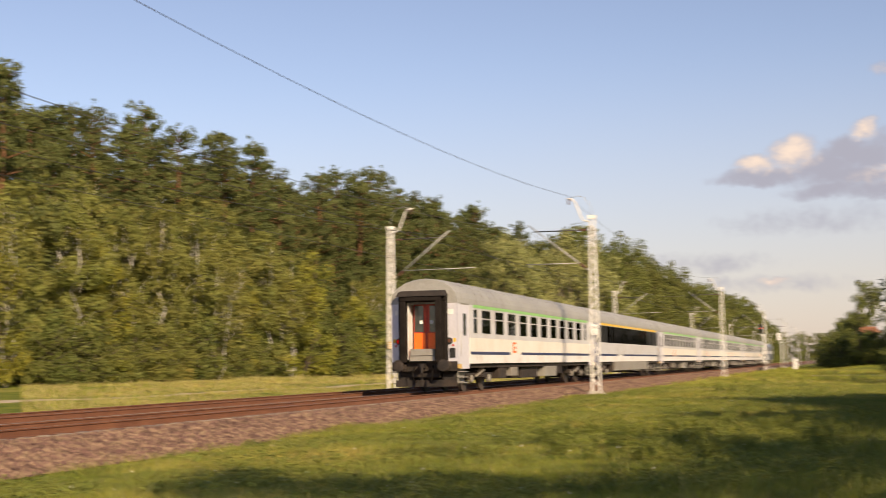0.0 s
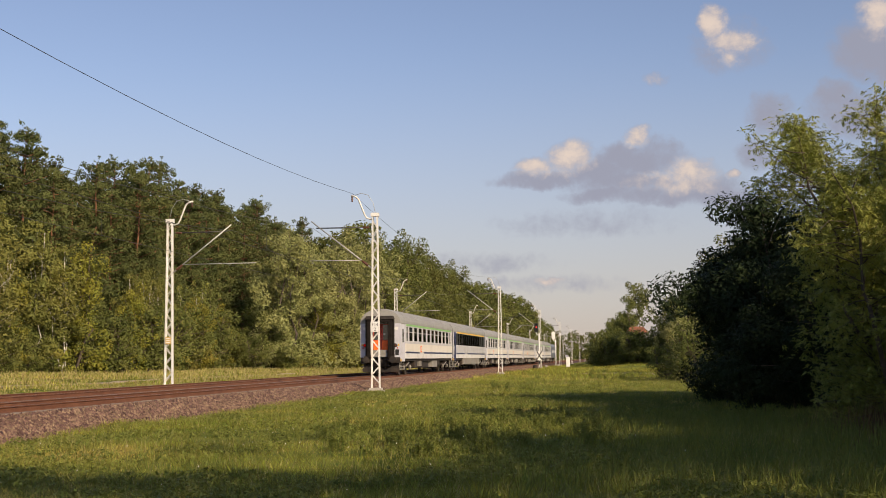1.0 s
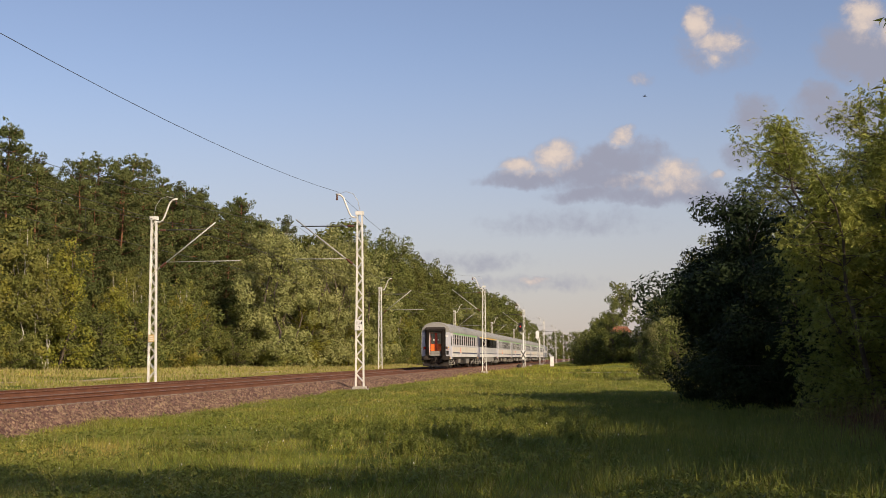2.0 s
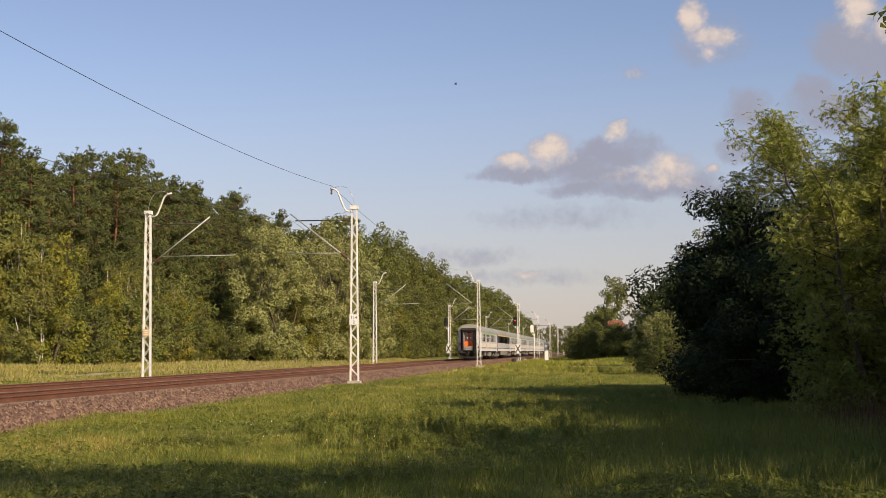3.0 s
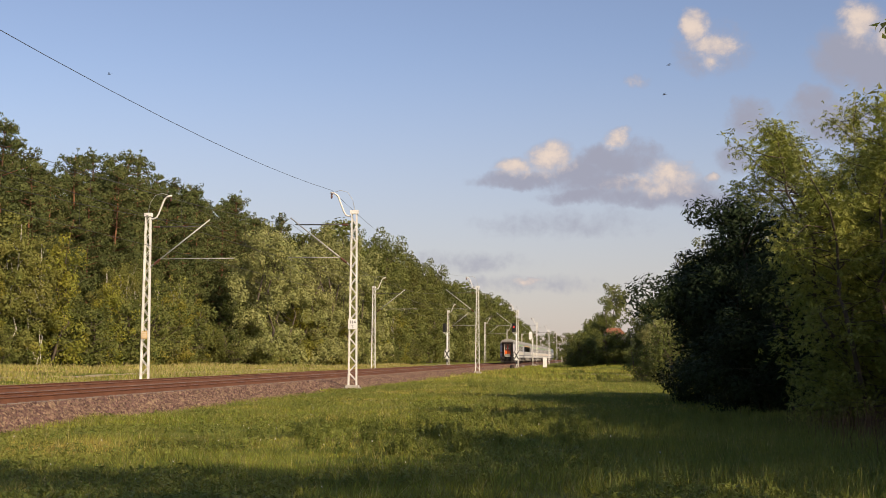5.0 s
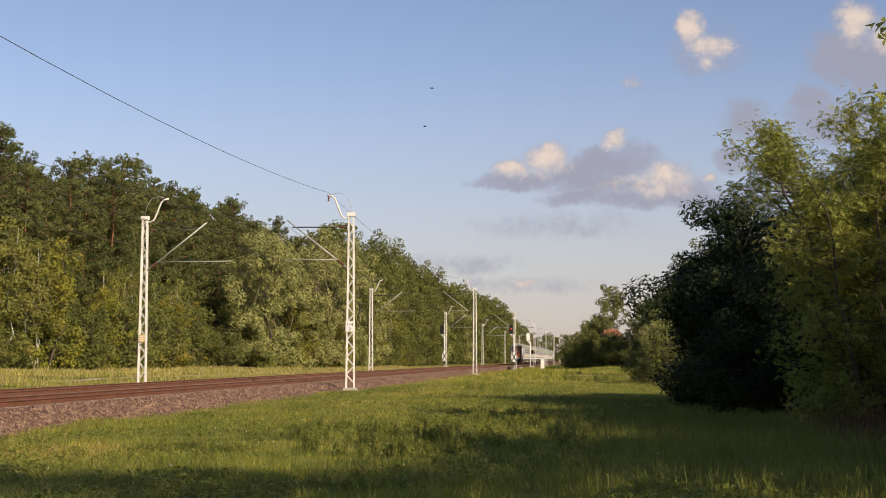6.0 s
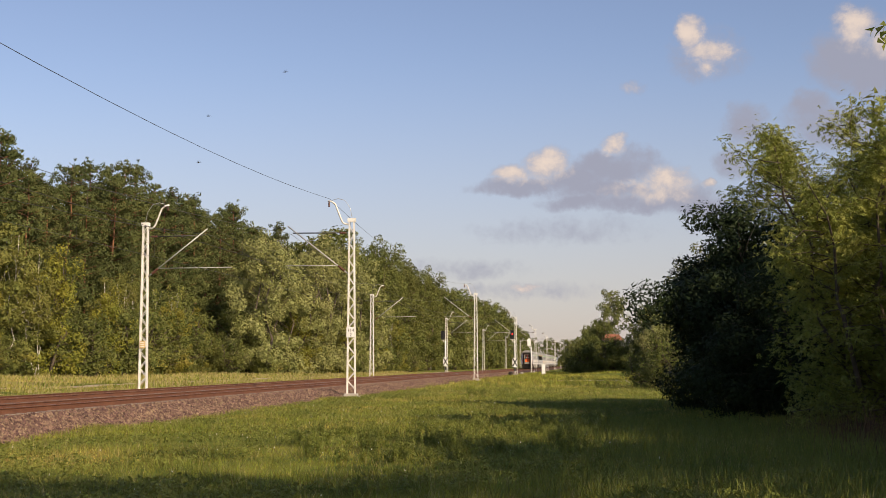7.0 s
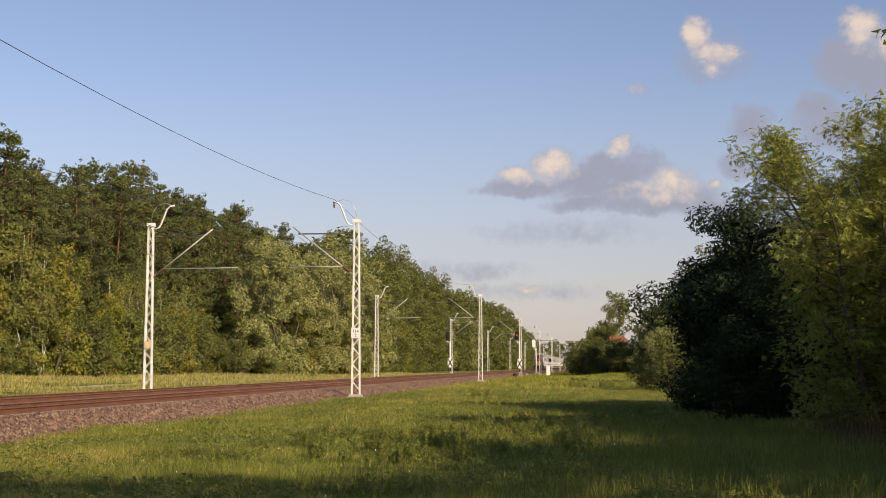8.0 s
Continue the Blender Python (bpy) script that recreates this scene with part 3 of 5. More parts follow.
def build_mast(foot, reach):
    """A lattice mast at the origin; its arms reach towards -x (the line)."""
    mast = empty("catenary_mast")
    h = TOP - foot
    b = Mesh().box(-0.42, 0.42, -0.32, 0.32, -0.4, 0.13).box(-0.32, 0.32, -0.25, 0.25, 0.13, 0.24, 0.02)
    part("foundation", b, "concrete", mast, "pale concrete foundation block")

    def half(z):
        return 0.225 - 0.085 * z / h

    for s in (-1, 1):
        def channel(z):
            o, i, w = s * half(z), s * (half(z) - 0.055), s * (half(z) - 0.018)
            return [(o, -0.11, z), (i, -0.11, z), (i, -0.095, z), (w, -0.095, z), (w, 0.095, z), (i, 0.095, z), (i, 0.11, z), (o, 0.11, z)]

        leg = Mesh().loft([channel(0.1), channel(h)])
        part("leg", leg, "mast_paint", mast, "pale painted steel channel")
    z, flip, step = 0.45, 1, 0.42
    while z + step < h - 0.1:
        for y in (-0.115, 0.115):
            a, c = Vector((flip * (half(z) - 0.02), y, z)), Vector((-flip * (half(z + step) - 0.02), y, z + step))
            d = (c - a).normalized()
            n = Vector((0, 1, 0)).cross(d) * 0.018
            e = Vector((0, 0.006, 0))
            bar = Mesh().loft([[a - n - e, a + n - e, a + n + e, a - n + e], [c - n - e, c + n - e, c + n + e, c - n + e]])
            part("lacing_bar", bar, "mast_paint", mast)
        z, flip = z + step, -flip
    part("head_plate", Mesh().box(-0.19, 0.19, -0.14, 0.14, h - 0.16, h + 0.02), "mast_paint", mast)
    # horn with the feeder's insulator
    horn = part("horn", Mesh().tube([(-0.1, 0, h - 0.3), (-0.42, 0, h - 0.22), (-0.52, 0, h - 0.05), (-0.82, 0, h + 0.72), (-0.98, 0, h + 0.86), (-1.2, 0, h + 0.90)], 0.045, 8), "mast_paint", mast, "bent white steel arm at the mast's top", True)
    part("insulator", Mesh().lathe([(0.02, -0.26), (0.06, -0.22), (0.03, -0.18), (0.06, -0.14), (0.03, -0.10), (0.06, -0.06), (0.02, 0)], (-1.14, 0, h + 0.86), sides=10), "insulator", horn, "brown ribbed insulator", True)
    part("jumper", Mesh().tube([(-1.0, 0.03, h + 0.93), (-0.7, 0.03, h + 1.02), (-0.35, 0.03, h + 0.92), (-0.1, 0.03, h + 0.55), (0.02, 0.03, h)], 0.012, 5), "steel", mast, "thin looped bonding wire", True)
    # cantilever
    zc = 7.98 - foot
    tie = part("top_tube", Mesh().tube([(-0.2, 0, zc), (-2.95, 0, zc + 0.02)], 0.03, 8), "wire", mast, "", True)
    part("insulator", Mesh().lathe([(0.03, 0), (0.065, 0.05), (0.035, 0.1), (0.065, 0.15), (0.035, 0.2), (0.065, 0.25), (0.03, 0.32)], (-0.62, 0, zc), "x", 10), "insulator", tie, "brown ribbed insulator", True)
    zd = 5.95 - foot
    d = part("bracket_tube", Mesh().tube([(-0.15, 0, zd), (-3.2, 0, zc + 0.36)], 0.034, 8), "steel", mast, "galvanised diagonal bracket tube", True)
    u = Vector((-3.05, 0, zc + 0.36 - zd)).normalized()
    st = Vector((-0.15, 0, zd))
    part("insulator", Mesh().tube([st + u * (0.25 + 0.06 * k) for k in range(8)], 0.05, 10, [0.04, 0.075, 0.04, 0.075, 0.04, 0.075, 0.04, 0.04]), "insulator", d, "brown ribbed insulator", True)
    part("steady_arm", Mesh().tube([(-0.75, 0.02, zd + 0.42), (-reach, 0.02, zd + 0.44)], 0.022, 6).tube([(-3.2, 0.02, zd + 0.44), (-3.1, 0.02, 6.24 - foot)], 0.012, 6), "steel", mast, "thin registration arm", True)
    return mast


def hectometre_plate(mast, z):
    plate = part("number_plate", Mesh().box(-0.22, 0.22, -0.155, -0.135, z - 0.25, z + 0.25), "white", mast, "white board with black figures 114 and 2", bevel=0.01)
    for text, dz in (("114", 0.03), ("2", -0.19)):
        c = bpy.data.curves.new("figures", "FONT")
        c.body, c.size, c.align_x, c.extrude = text, 0.215, "CENTER", 0.002
        c.materials.append(M["letter"])
        ob = new("figures", c)
        ob.parent = plate
        ob.matrix_basis = pose(0, -0.159, z + dz, 90, 0, 0)


def build_masts():
    near = build_mast(-0.1, 3.3)
    tagged(near, "pale lattice steel catenary mast beside the ballast", "catenary mast", "catenary masts")
    near.matrix_basis = pose(MAST_NEAR, FIRST, -0.1)
    for k in (-1, 1, 2, 3, 4, 5, 6, 7):
        copy_thing(near, pose(MAST_NEAR, FIRST + SPAN * k, -0.1))
    hectometre_plate(near, 3.2)
    near["label"] = "pale lattice steel catenary mast with a white number board"
    far = build_mast(0.08, 4.5)
    tagged(far, "pale lattice steel catenary mast on the grassy verge", "catenary mast", "catenary masts")
    far.matrix_basis = pose(MAST_FAR, FIRST + 0.5, 0.08, 0, 0, 180)
    for k in (-1, 1, 2, 3, 4, 5, 6, 7):
        copy_thing(far, pose(MAST_FAR, FIRST + 0.5 + SPAN * k, 0.08, 0, 0, 180))


build_masts()


def build_wires():
    def strung(name, x, z, sag, r, label, y0=FIRST, zig=0.0):
        b = Mesh()
        pts = []
        for k in range(-2, 8):
            for i in range(16):
                t = i / 16
                pts.append((x + zig * (1 - 2 * t) * (-1) ** k, y0 + SPAN * (k + t), z - 4 * sag * t * (1 - t)))
        b.tube(pts, r, 5)
        tagged(new(name, b.data(name, M["wire"], True)), label, "wire", "overhead wires")

    for mx, out, y0, ax in ((MAST_NEAR, -1, FIRST, NEAR), (MAST_FAR, 1, FIRST + 0.5, FAR)):
        strung("feeder_wire", mx + out * 1.14, TOP + 0.6 + 0.42, 1.12, 0.009, "dark feeder wire hanging between the mast tops", y0)
        strung("messenger_wire", ax, 8.0, 1.15, 0.010, "dark messenger wire sagging above the track", y0, 0.25)
        strung("contact_wire", ax, 6.22, 0.0, 0.009, "dark straight contact wire above the track", y0, 0.3)
        for k in range(-1, 4):
            for i in range(1, 8):
                t = i / 8
                z = 8.0 - 4 * 1.15 * t * (1 - t)
                x = ax + 0.27 * (1 - 2 * t) * (-1) ** k
                b = Mesh().tube([(x, y0 + SPAN * (k + t), 6.22), (x, y0 + SPAN * (k + t), z)], 0.005, 4)
                tagged(new("dropper", b.data("dropper", M["wire"])), "thin dropper between messenger and contact wire", "dropper", "droppers")


build_wires()

# ---------------------------------------------------------------- train
LENGTH, SPEED, START = 26.4, 35.35, 45.3


def roof_points(y, w=1.41, top=4.05, low=3.22):
    out = [(-w, y, low)]
    for fx, fz in ((-0.985, 0.20), (-0.93, 0.42), (-0.80, 0.66), (-0.58, 0.85), (-0.30, 0.96), (0, 1.0), (0.30, 0.96), (0.58, 0.85), (0.80, 0.66), (0.93, 0.42), (0.985, 0.20)):
        out.append((w * fx, y, low + (top - low) * fz))
    return out + [(w, y, low)]


def half_width(y):
    d = min(y, LENGTH - 0.6 - y)
    return 1.30 + 0.11 * min(1.0, max(0.0, d / 1.15))


def build_bogie(coach, y):
    bogie = part("bogie", Mesh().box(-1.12, -0.98, y - 1.75, y + 1.75, 0.50, 0.68, 0.01).box(0.98, 1.12, y - 1.75, y + 1.75, 0.50, 0.68, 0.01)
                 .box(-1.0, 1.0, y - 0.25, y + 0.25, 0.45, 0.82).box(-1.0, 1.0, y - 1.75, y - 1.6, 0.5, 0.62).box(-1.0, 1.0, y + 1.6, y + 1.75, 0.5, 0.62), "under", coach, "grimy dark steel bogie")
    for dy in (-1.25, 1.25):
        part("axle", Mesh().tube([(-0.75, y + dy, 0.46), (0.75, y + dy, 0.46)], 0.08, 10), "wheel_steel", bogie, smooth=True)
        for s in (-1, 1):
            part("wheel", Mesh().lathe([(0.12, -0.09), (0.30, -0.04), (0.40, -0.065), (0.46, -0.065), (0.46, 0.05), (0.49, 0.065), (0.40, 0.065), (0.12, 0.05)], (s * 0.755, y + dy, 0.46), "x", 28), "wheel_steel", bogie, "worn steel wheel")
            part("axle_box", Mesh().lathe([(0.10, -0.1), (0.15, -0.08), (0.15, 0.05), (0.11, 0.09)], (s * 1.10, y + dy, 0.46), "x", 14), "box_grey", bogie)
            for o in (-0.28, 0.28):
                part("spring", Mesh().lathe([(0.085, 0), (0.10, 0.04), (0.085, 0.08), (0.10, 0.12), (0.085, 0.16), (0.10, 0.20), (0.085, 0.24)], (s * 1.05, y + dy + o, 0.42), sides=10), "under", bogie)
    for s in (-1, 1):
        part("damper", Mesh().tube([(s * 1.2, y - 0.9, 0.55), (s * 1.2, y + 0.3, 0.78)], 0.045, 8), "box_grey", bogie, smooth=True)
        part("bolster_spring", Mesh().lathe([(0.20, 0), (0.23, 0.06), (0.20, 0.12), (0.23, 0.18), (0.20, 0.24), (0.23, 0.30), (0.20, 0.36)], (s * 1.0, y, 0.52), sides=12), "under", bogie)


def build_coach(restaurant):
    coach = empty("passenger_coach")
    end = LENGTH - 0.6
    floor, win0, win1, eave = 1.03, 2.12, 3.08, 3.22
    ys = [0.0, 0.15, 0.6, 1.15, 3, 8, 14, 20, end - 1.15, end - 0.6, end - 0.15, end]
    secs = [roof_points(y, half_width(y) + 0.012, 4.15 - (0.05 if y in (0.0, end) else 0.01 if y in (0.15, end - 0.15) else 0)) for y in ys]
    inner = [[(x * 0.97, y, max(3.16, z - 0.07)) for x, y, z in s] for s in secs]
    part("roof", Mesh().loft([o + i[::-1] for o, i in zip(secs, inner)]), "coach_roof", coach, "grey ribbed coach roof with soot")
    roof = coach.children[-1]
    rib = Mesh()
    for k in range(24):
        y = 1.3 + k * 1.0
        s = roof_points(y, 1.423, 4.154, 3.24)
        rib.loft([[(x, y - 0.02, z) for x, _, z in s] + [(x, y - 0.02, z - 0.03) for x, _, z in s[::-1]], [(x, y + 0.02, z) for x, _, z in s] + [(x, y + 0.02, z - 0.03) for x, _, z in s[::-1]]])
    part("roof_rib", rib, "coach_roof", roof)
    for y in (4.0, 9.0, 14.5, 20.5):
        part("roof_vent", Mesh().box(-0.22, 0.22, y - 0.3, y + 0.3, 4.10, 4.175, 0.04), "coach_roof", roof)
    # side walls in bands; the windows' gaps go through
    if restaurant:
        wins = [(2.4, 3.0)] + [(3.6 + 1.62 * k, 3.6 + 1.62 * k + 1.52) for k in range(10)] + [(20.6, 21.4), (22.4, 23.0)]
        upper, middle, stripe = "coach_grey", "coach_grey", "yellow_stripe"
    else:
        wins = [(1.75, 2.35)] + [(2.9 + 2.02 * k, 2.9 + 2.02 * k + 1.40) for k in range(10)] + [(23.25, 23.85)]
        upper, middle, stripe = "coach_grey", "coach_cream", "green_stripe"
    t = 0.07
    for s in (1, -1):
        def band(y0, y1, z0, z1, proud=0.0, lo=None):
            """A strip of wall between y0 and y1, tapering with the coach's ends."""
            cut = sorted({y0, y1} | {y for y in (1.15, end - 1.15) if y0 < y < y1})
            return Mesh().loft([[(s * (half_width(y) + proud), y, z0), (s * (half_width(y) - (lo or t)), y, z0), (s * (half_width(y) - (lo or t)), y, z1), (s * (half_width(y) + proud), y, z1)] for y in cut])

        a, z = 1.2, end - 1.2
        wall = part("lower_wall", band(a, z, floor, 1.40), "coach_white", coach, "white lower wall panel")
        part("waist_wall", band(a, z, 1.40, 1.98), middle, coach, "cream waist panel" if not restaurant else "pale grey waist panel")
        part("sill_wall", band(a, z, 1.98, win0), upper, coach)
        part("header_wall", band(a, z, win1, eave), upper, coach)
        last = a
        for w0, w1 in wins + [(z, z)]:
            part("window_pier", band(last, w0, win0, win1), upper if not restaurant else "black", coach)
            last = w1
        for w0, w1 in wins:
            g = part("window", band(w0, w1, win0, win1, -0.018, 0.03), "bronze_glass" if restaurant else "window_glass", coach, "tinted coach window")
            if not restaurant:
                f = Mesh()
                x = s * 1.402
                for y0, y1, z0, z1 in ((w0, w1, win0, win0 + 0.045), (w0, w1, win1 - 0.045, win1), (w0, w0 + 0.04, win0 + 0.045, win1 - 0.045), (w1 - 0.04, w1, win0 + 0.045, win1 - 0.045), (w0 + 0.04, w1 - 0.04, 2.70, 2.74)):
                    f.box(min(x, x - s * 0.02), max(x, x - s * 0.02), y0, y1, z0, z1)
                part("window_frame", f, "frame_grey", g)
        part("blue_line", band(a + 0.1, 7.2, 1.36, 1.47, 0.006), "blue", coach, "dark blue line along the waist")
        part("blue_line", band(9.2, z - 0.1, 1.36, 1.47, 0.006), "blue", coach, "dark blue line along the waist")
        part("class_stripe", band(a + 0.5, z - 0.5, 3.10, eave - 0.005, 0.006), stripe, coach, "coloured class stripe under the eave")
        if not restaurant:
            xa, xb = (1.405, 1.416) if s > 0 else (-1.416, -1.405)
            part("emblem", Mesh().box(xa, xb, 7.7, 7.84, 1.45, 1.88).box(xa, xb, 7.84, 8.3, 1.80, 1.88).box(xa, xb, 7.84, 8.3, 1.45, 1.53).box(xa, xb, 8.02, 8.3, 1.62, 1.70), "orange", coach, "red angular emblem")
        else:
            part("skirt", Mesh().box(min(s * 1.40, s * 1.30), max(s * 1.40, s * 1.30), 6.2, 19.5, 0.50, floor - 0.01), "box_grey", coach, "pale grey underfloor casing")
        # entrance doors at both ends, in the tapered part
        for y0, y1, in ((0.28, 1.18), (end - 1.18, end - 0.28)):
            colour = "blue" if restaurant else "coach_lilac"
            door = part("entrance_door", band(y0, y1, 0.85, eave - 0.04, -0.02, 0.06), colour, coach, "folding entrance door")
            part("door_window", band(y0 + 0.3, y1 - 0.3, 2.05, 2.85, -0.012, 0.05), "glass", door)
            part("grab_rail", Mesh().tube([(s * (half_width(y0) + 0.03), y0 - 0.04, 1.3), (s * (half_width(y0) + 0.03), y0 - 0.04, 2.2)], 0.016, 6), "frame_grey", coach, smooth=True)
            step = Mesh()
            for k in range(3):
                step.box(min(s * 1.15, s * 1.36), max(s * 1.15, s * 1.36), y0 + 0.05, y1 - 0.05, 0.33 + 0.2 * k, 0.36 + 0.2 * k)
            part("boarding_steps", step.box(min(s * 1.15, s * 1.18), max(s * 1.15, s * 1.18), y0 + 0.05, y1 - 0.05, 0.3, 0.86), "box_grey", coach, "grimy metal boarding steps")
        part("corner_post", band(0.0, 0.26, floor, eave), "coach_lilac", coach)
        part("corner_post", band(end - 0.26, end, floor, eave), "coach_lilac", coach)
    part("floor", Mesh().box(-1.28, 1.28, 0.05, end - 0.05, floor - 0.16, floor + 0.05), "under", coach)
    seats = Mesh()
    for k in range(10):
        y = 2.4 + 2.02 * k + 0.15
        seats.box(-1.25, 0.55, y - 0.06, y + 0.06, 1.3, 2.62)
    part("partitions", seats, "under", coach)
    # ends with gangway
    for y0, d in ((0.0, 1), (end, -1)):
        def yy(a, b):
            return (min(y0 + d * a, y0 + d * b), max(y0 + d * a, y0 + d * b))

        for s in (1, -1):
            part("end_panel", Mesh().box(min(s * 0.72, s * 1.30), max(s * 0.72, s * 1.30), *yy(0, 0.07), floor, eave), "coach_lilac", coach, "grey-lilac end panel")
        prof = roof_points(0, 1.295, 4.08, 3.2)
        part("end_dome", Mesh().loft([[(x, y0 + d * 0.004, z) for x, _, z in prof], [(x, y0 + d * 0.06, z) for x, _, z in prof]]), "coach_roof", coach, "grey rounded end above the gangway")
        # gangway portal
        gang = part("gangway", Mesh().box(-0.92, 0.92, *yy(-0.30, 0.05), 3.28, 3.48), "rubber", coach, "black rubber gangway bellows", bevel=0.03)
        part("face_frame", Mesh().box(-0.80, 0.80, *yy(-0.50, -0.31), 3.3, 3.44), "rubber", gang, bevel=0.02)
        for s in (-1, 1):
            def xx(p, q):
                return (min(s * p, s * q), max(s * p, s * q))

            part("bellows_post", Mesh().box(*xx(0.58, 0.92), *yy(-0.30, 0.05), 1.12, 3.28), "rubber", gang, bevel=0.03)
            part("face_frame", Mesh().box(*xx(0.58, 0.80), *yy(-0.50, -0.31), 1.1, 3.3), "rubber", gang, bevel=0.02)
            part("brake_unit", Mesh().box(*xx(0.6, 1.1), *yy(0.3, 1.0), 0.4, 0.84), "under", coach, bevel=0.02)
        part("inner_jamb", Mesh().box(0.53, 0.58, *yy(-0.3, 0.30), 1.12, 3.28), "rubber", gang)
        part("gangway_hood", Mesh().loft([[(-0.96, y0 - d * 0.50, 3.47), (0.96, y0 - d * 0.50, 3.47), (0.84, y0 - d * 0.40, 3.66), (-0.84, y0 - d * 0.40, 3.66)], [(-0.96, y0, 3.485), (0.96, y0, 3.485), (0.84, y0, 3.70), (-0.84, y0, 3.70)]]), "under", gang, "dull brown metal hood")
        part("jamb", Mesh().box(-0.578, -0.55, *yy(-0.24, 0.28), 1.2, 3.27), "coach_white", gang, "white metal jamb")
        for s in (-1, 1):
            leaf = part("gangway_door", Mesh().box(min(0, s * 0.52) + 0.008, max(0, s * 0.52) - 0.008, *yy(0.30, 0.35), 1.2, 3.27), "red_door", coach, "red and orange sliding gangway door")
            part("door_panel", Mesh().box(min(s * 0.05, s * 0.5), max(s * 0.05, s * 0.5), *yy(0.28, 0.30), 1.55, 2.16), "orange", leaf, "bright orange panel")
            part("door_window", Mesh().box(min(s * 0.12, s * 0.47), max(s * 0.12, s * 0.47), *yy(0.28, 0.30), 2.2, 3.15), "glass", leaf, "dark door window")
            part("sticker", Mesh().box(min(s * 0.14, s * 0.26), max(s * 0.14, s * 0.26), *yy(0.27, 0.278), 2.5, 2.62), "white", leaf)
        part("bridge_plate", Mesh().box(-0.5, 0.5, *yy(-0.30, -0.06), 1.14, 1.58, 0.03).box(-0.42, 0.42, *yy(-0.33, -0.30), 1.34, 1.38), "box_grey", coach, "folded grey bridge plate", bevel=0.01)
        for s in (-1, 1):
            lamp = part("tail_lamp", Mesh().lathe([(0.10, 0), (0.12, -d * 0.05), (0.10, -d * 0.08)], (s * 1.0, y0, 1.86), "y", 18), "black", coach, "round tail lamp")
            part("lens", Mesh().lathe([(0.075, -d * 0.075), (0.07, -d * 0.09)], (s * 1.0, y0, 1.86), "y", 16), "tail_red" if (s < 0 and d > 0) else "insulator", lamp, "red lens")
            part("reflector", Mesh().lathe([(0.045, 0), (0.045, -d * 0.02)], (s * 1.12, y0, 1.70), "y", 12), "red_door", coach)
            part("mark", Mesh().box(s * 1.18 - 0.05, s * 1.18 + 0.05, *yy(-0.006, 0), 1.82, 1.95), "yellow_stripe", coach, "yellow mark")
            part("notice", Mesh().box(s * 1.02 - 0.13, s * 1.02 + 0.13, *yy(-0.006, 0), 2.82, 3.0), "white", coach, "small white notice")
            part("buffer", Mesh().lathe([(0.17, 0.1), (0.17, -0.1 * 1), (0.11, -0.12), (0.11, -0.42), (0.14, -0.44), (0.21, -0.46), (0.215, -0.50), (0.12, -0.515)] if d > 0 else [(0.17, -0.1), (0.17, 0.1), (0.11, 0.12), (0.11, 0.42), (0.14, 0.44), (0.21, 0.46), (0.215, 0.50), (0.12, 0.515)], (s * 0.875, y0, 1.06 - 0.08), "y", 20), "under", coach, "round steel buffer")
            part("hose", Mesh().tube([(s * 0.35, y0 - d * 0.05, 0.95), (s * 0.38, y0 - d * 0.25, 0.8), (s * 0.36, y0 - d * 0.3, 0.5), (s * 0.3, y0 - d * 0.2, 0.38), (s * 0.2, y0 - d * 0.1, 0.5)], 0.03, 7), "rubber", coach, "hanging brake hose", True)
        part("socket_box", Mesh().box(0.98, 1.2, *yy(-0.03, 0), 1.25, 1.6), "black", coach, "black cable socket")
        part("headstock", Mesh().box(-1.28, 1.28, *yy(-0.02, 0.22), 0.78, 1.12), "under", coach, "dark steel headstock")
        part("coupling", Mesh().box(-0.08, 0.08, *yy(-0.35, 0), 0.9, 1.05).tube([(0, y0 - d * 0.3, 0.95), (0, y0 - d * 0.36, 0.7), (0, y0 - d * 0.3, 0.45)], 0.05, 8), "under", coach, "screw coupling", bevel=0.01)
        part("snow_guard", Mesh().box(-1.2, 1.2, *yy(0.15, 0.22), 0.22, 0.46), "under", coach)
        part("drawgear", Mesh().box(-0.55, 0.55, *yy(0.1, 0.9), 0.55, 0.86), "under", coach, "dark drawgear casing", bevel=0.03)
        part("ochre_box", Mesh().box(1.0, 1.32, *yy(0.02, 0.5), 0.86, 1.02), "ochre", coach, "ochre painted bracket")
    for y in (3.55, end - 3.55):
        build_bogie(coach, y)
    for y0, y1, x0, x1, z0, mat in ((6.0, 7.2, 0.55, 1.25, 0.42, "under"), (7.9, 9.0, 0.6, 1.28, 0.5, "box_grey"), (10.2, 13.4, -1.1, 1.1, 0.38, "under"), (14.2, 16.6, 0.5, 1.3, 0.40, "box_grey"), (17.2, 18.4, 0.6, 1.25, 0.5, "under"), (6.2, 9.5, -1.28, -0.5, 0.45, "under"), (13.5, 18.0, -1.28, -0.5, 0.45, "under")):
        part("equipment_box", Mesh().box(x0, x1, y0, y1, z0, floor - 0.16), mat, coach, "grimy underfloor equipment box", bevel=0.03)
    return coach


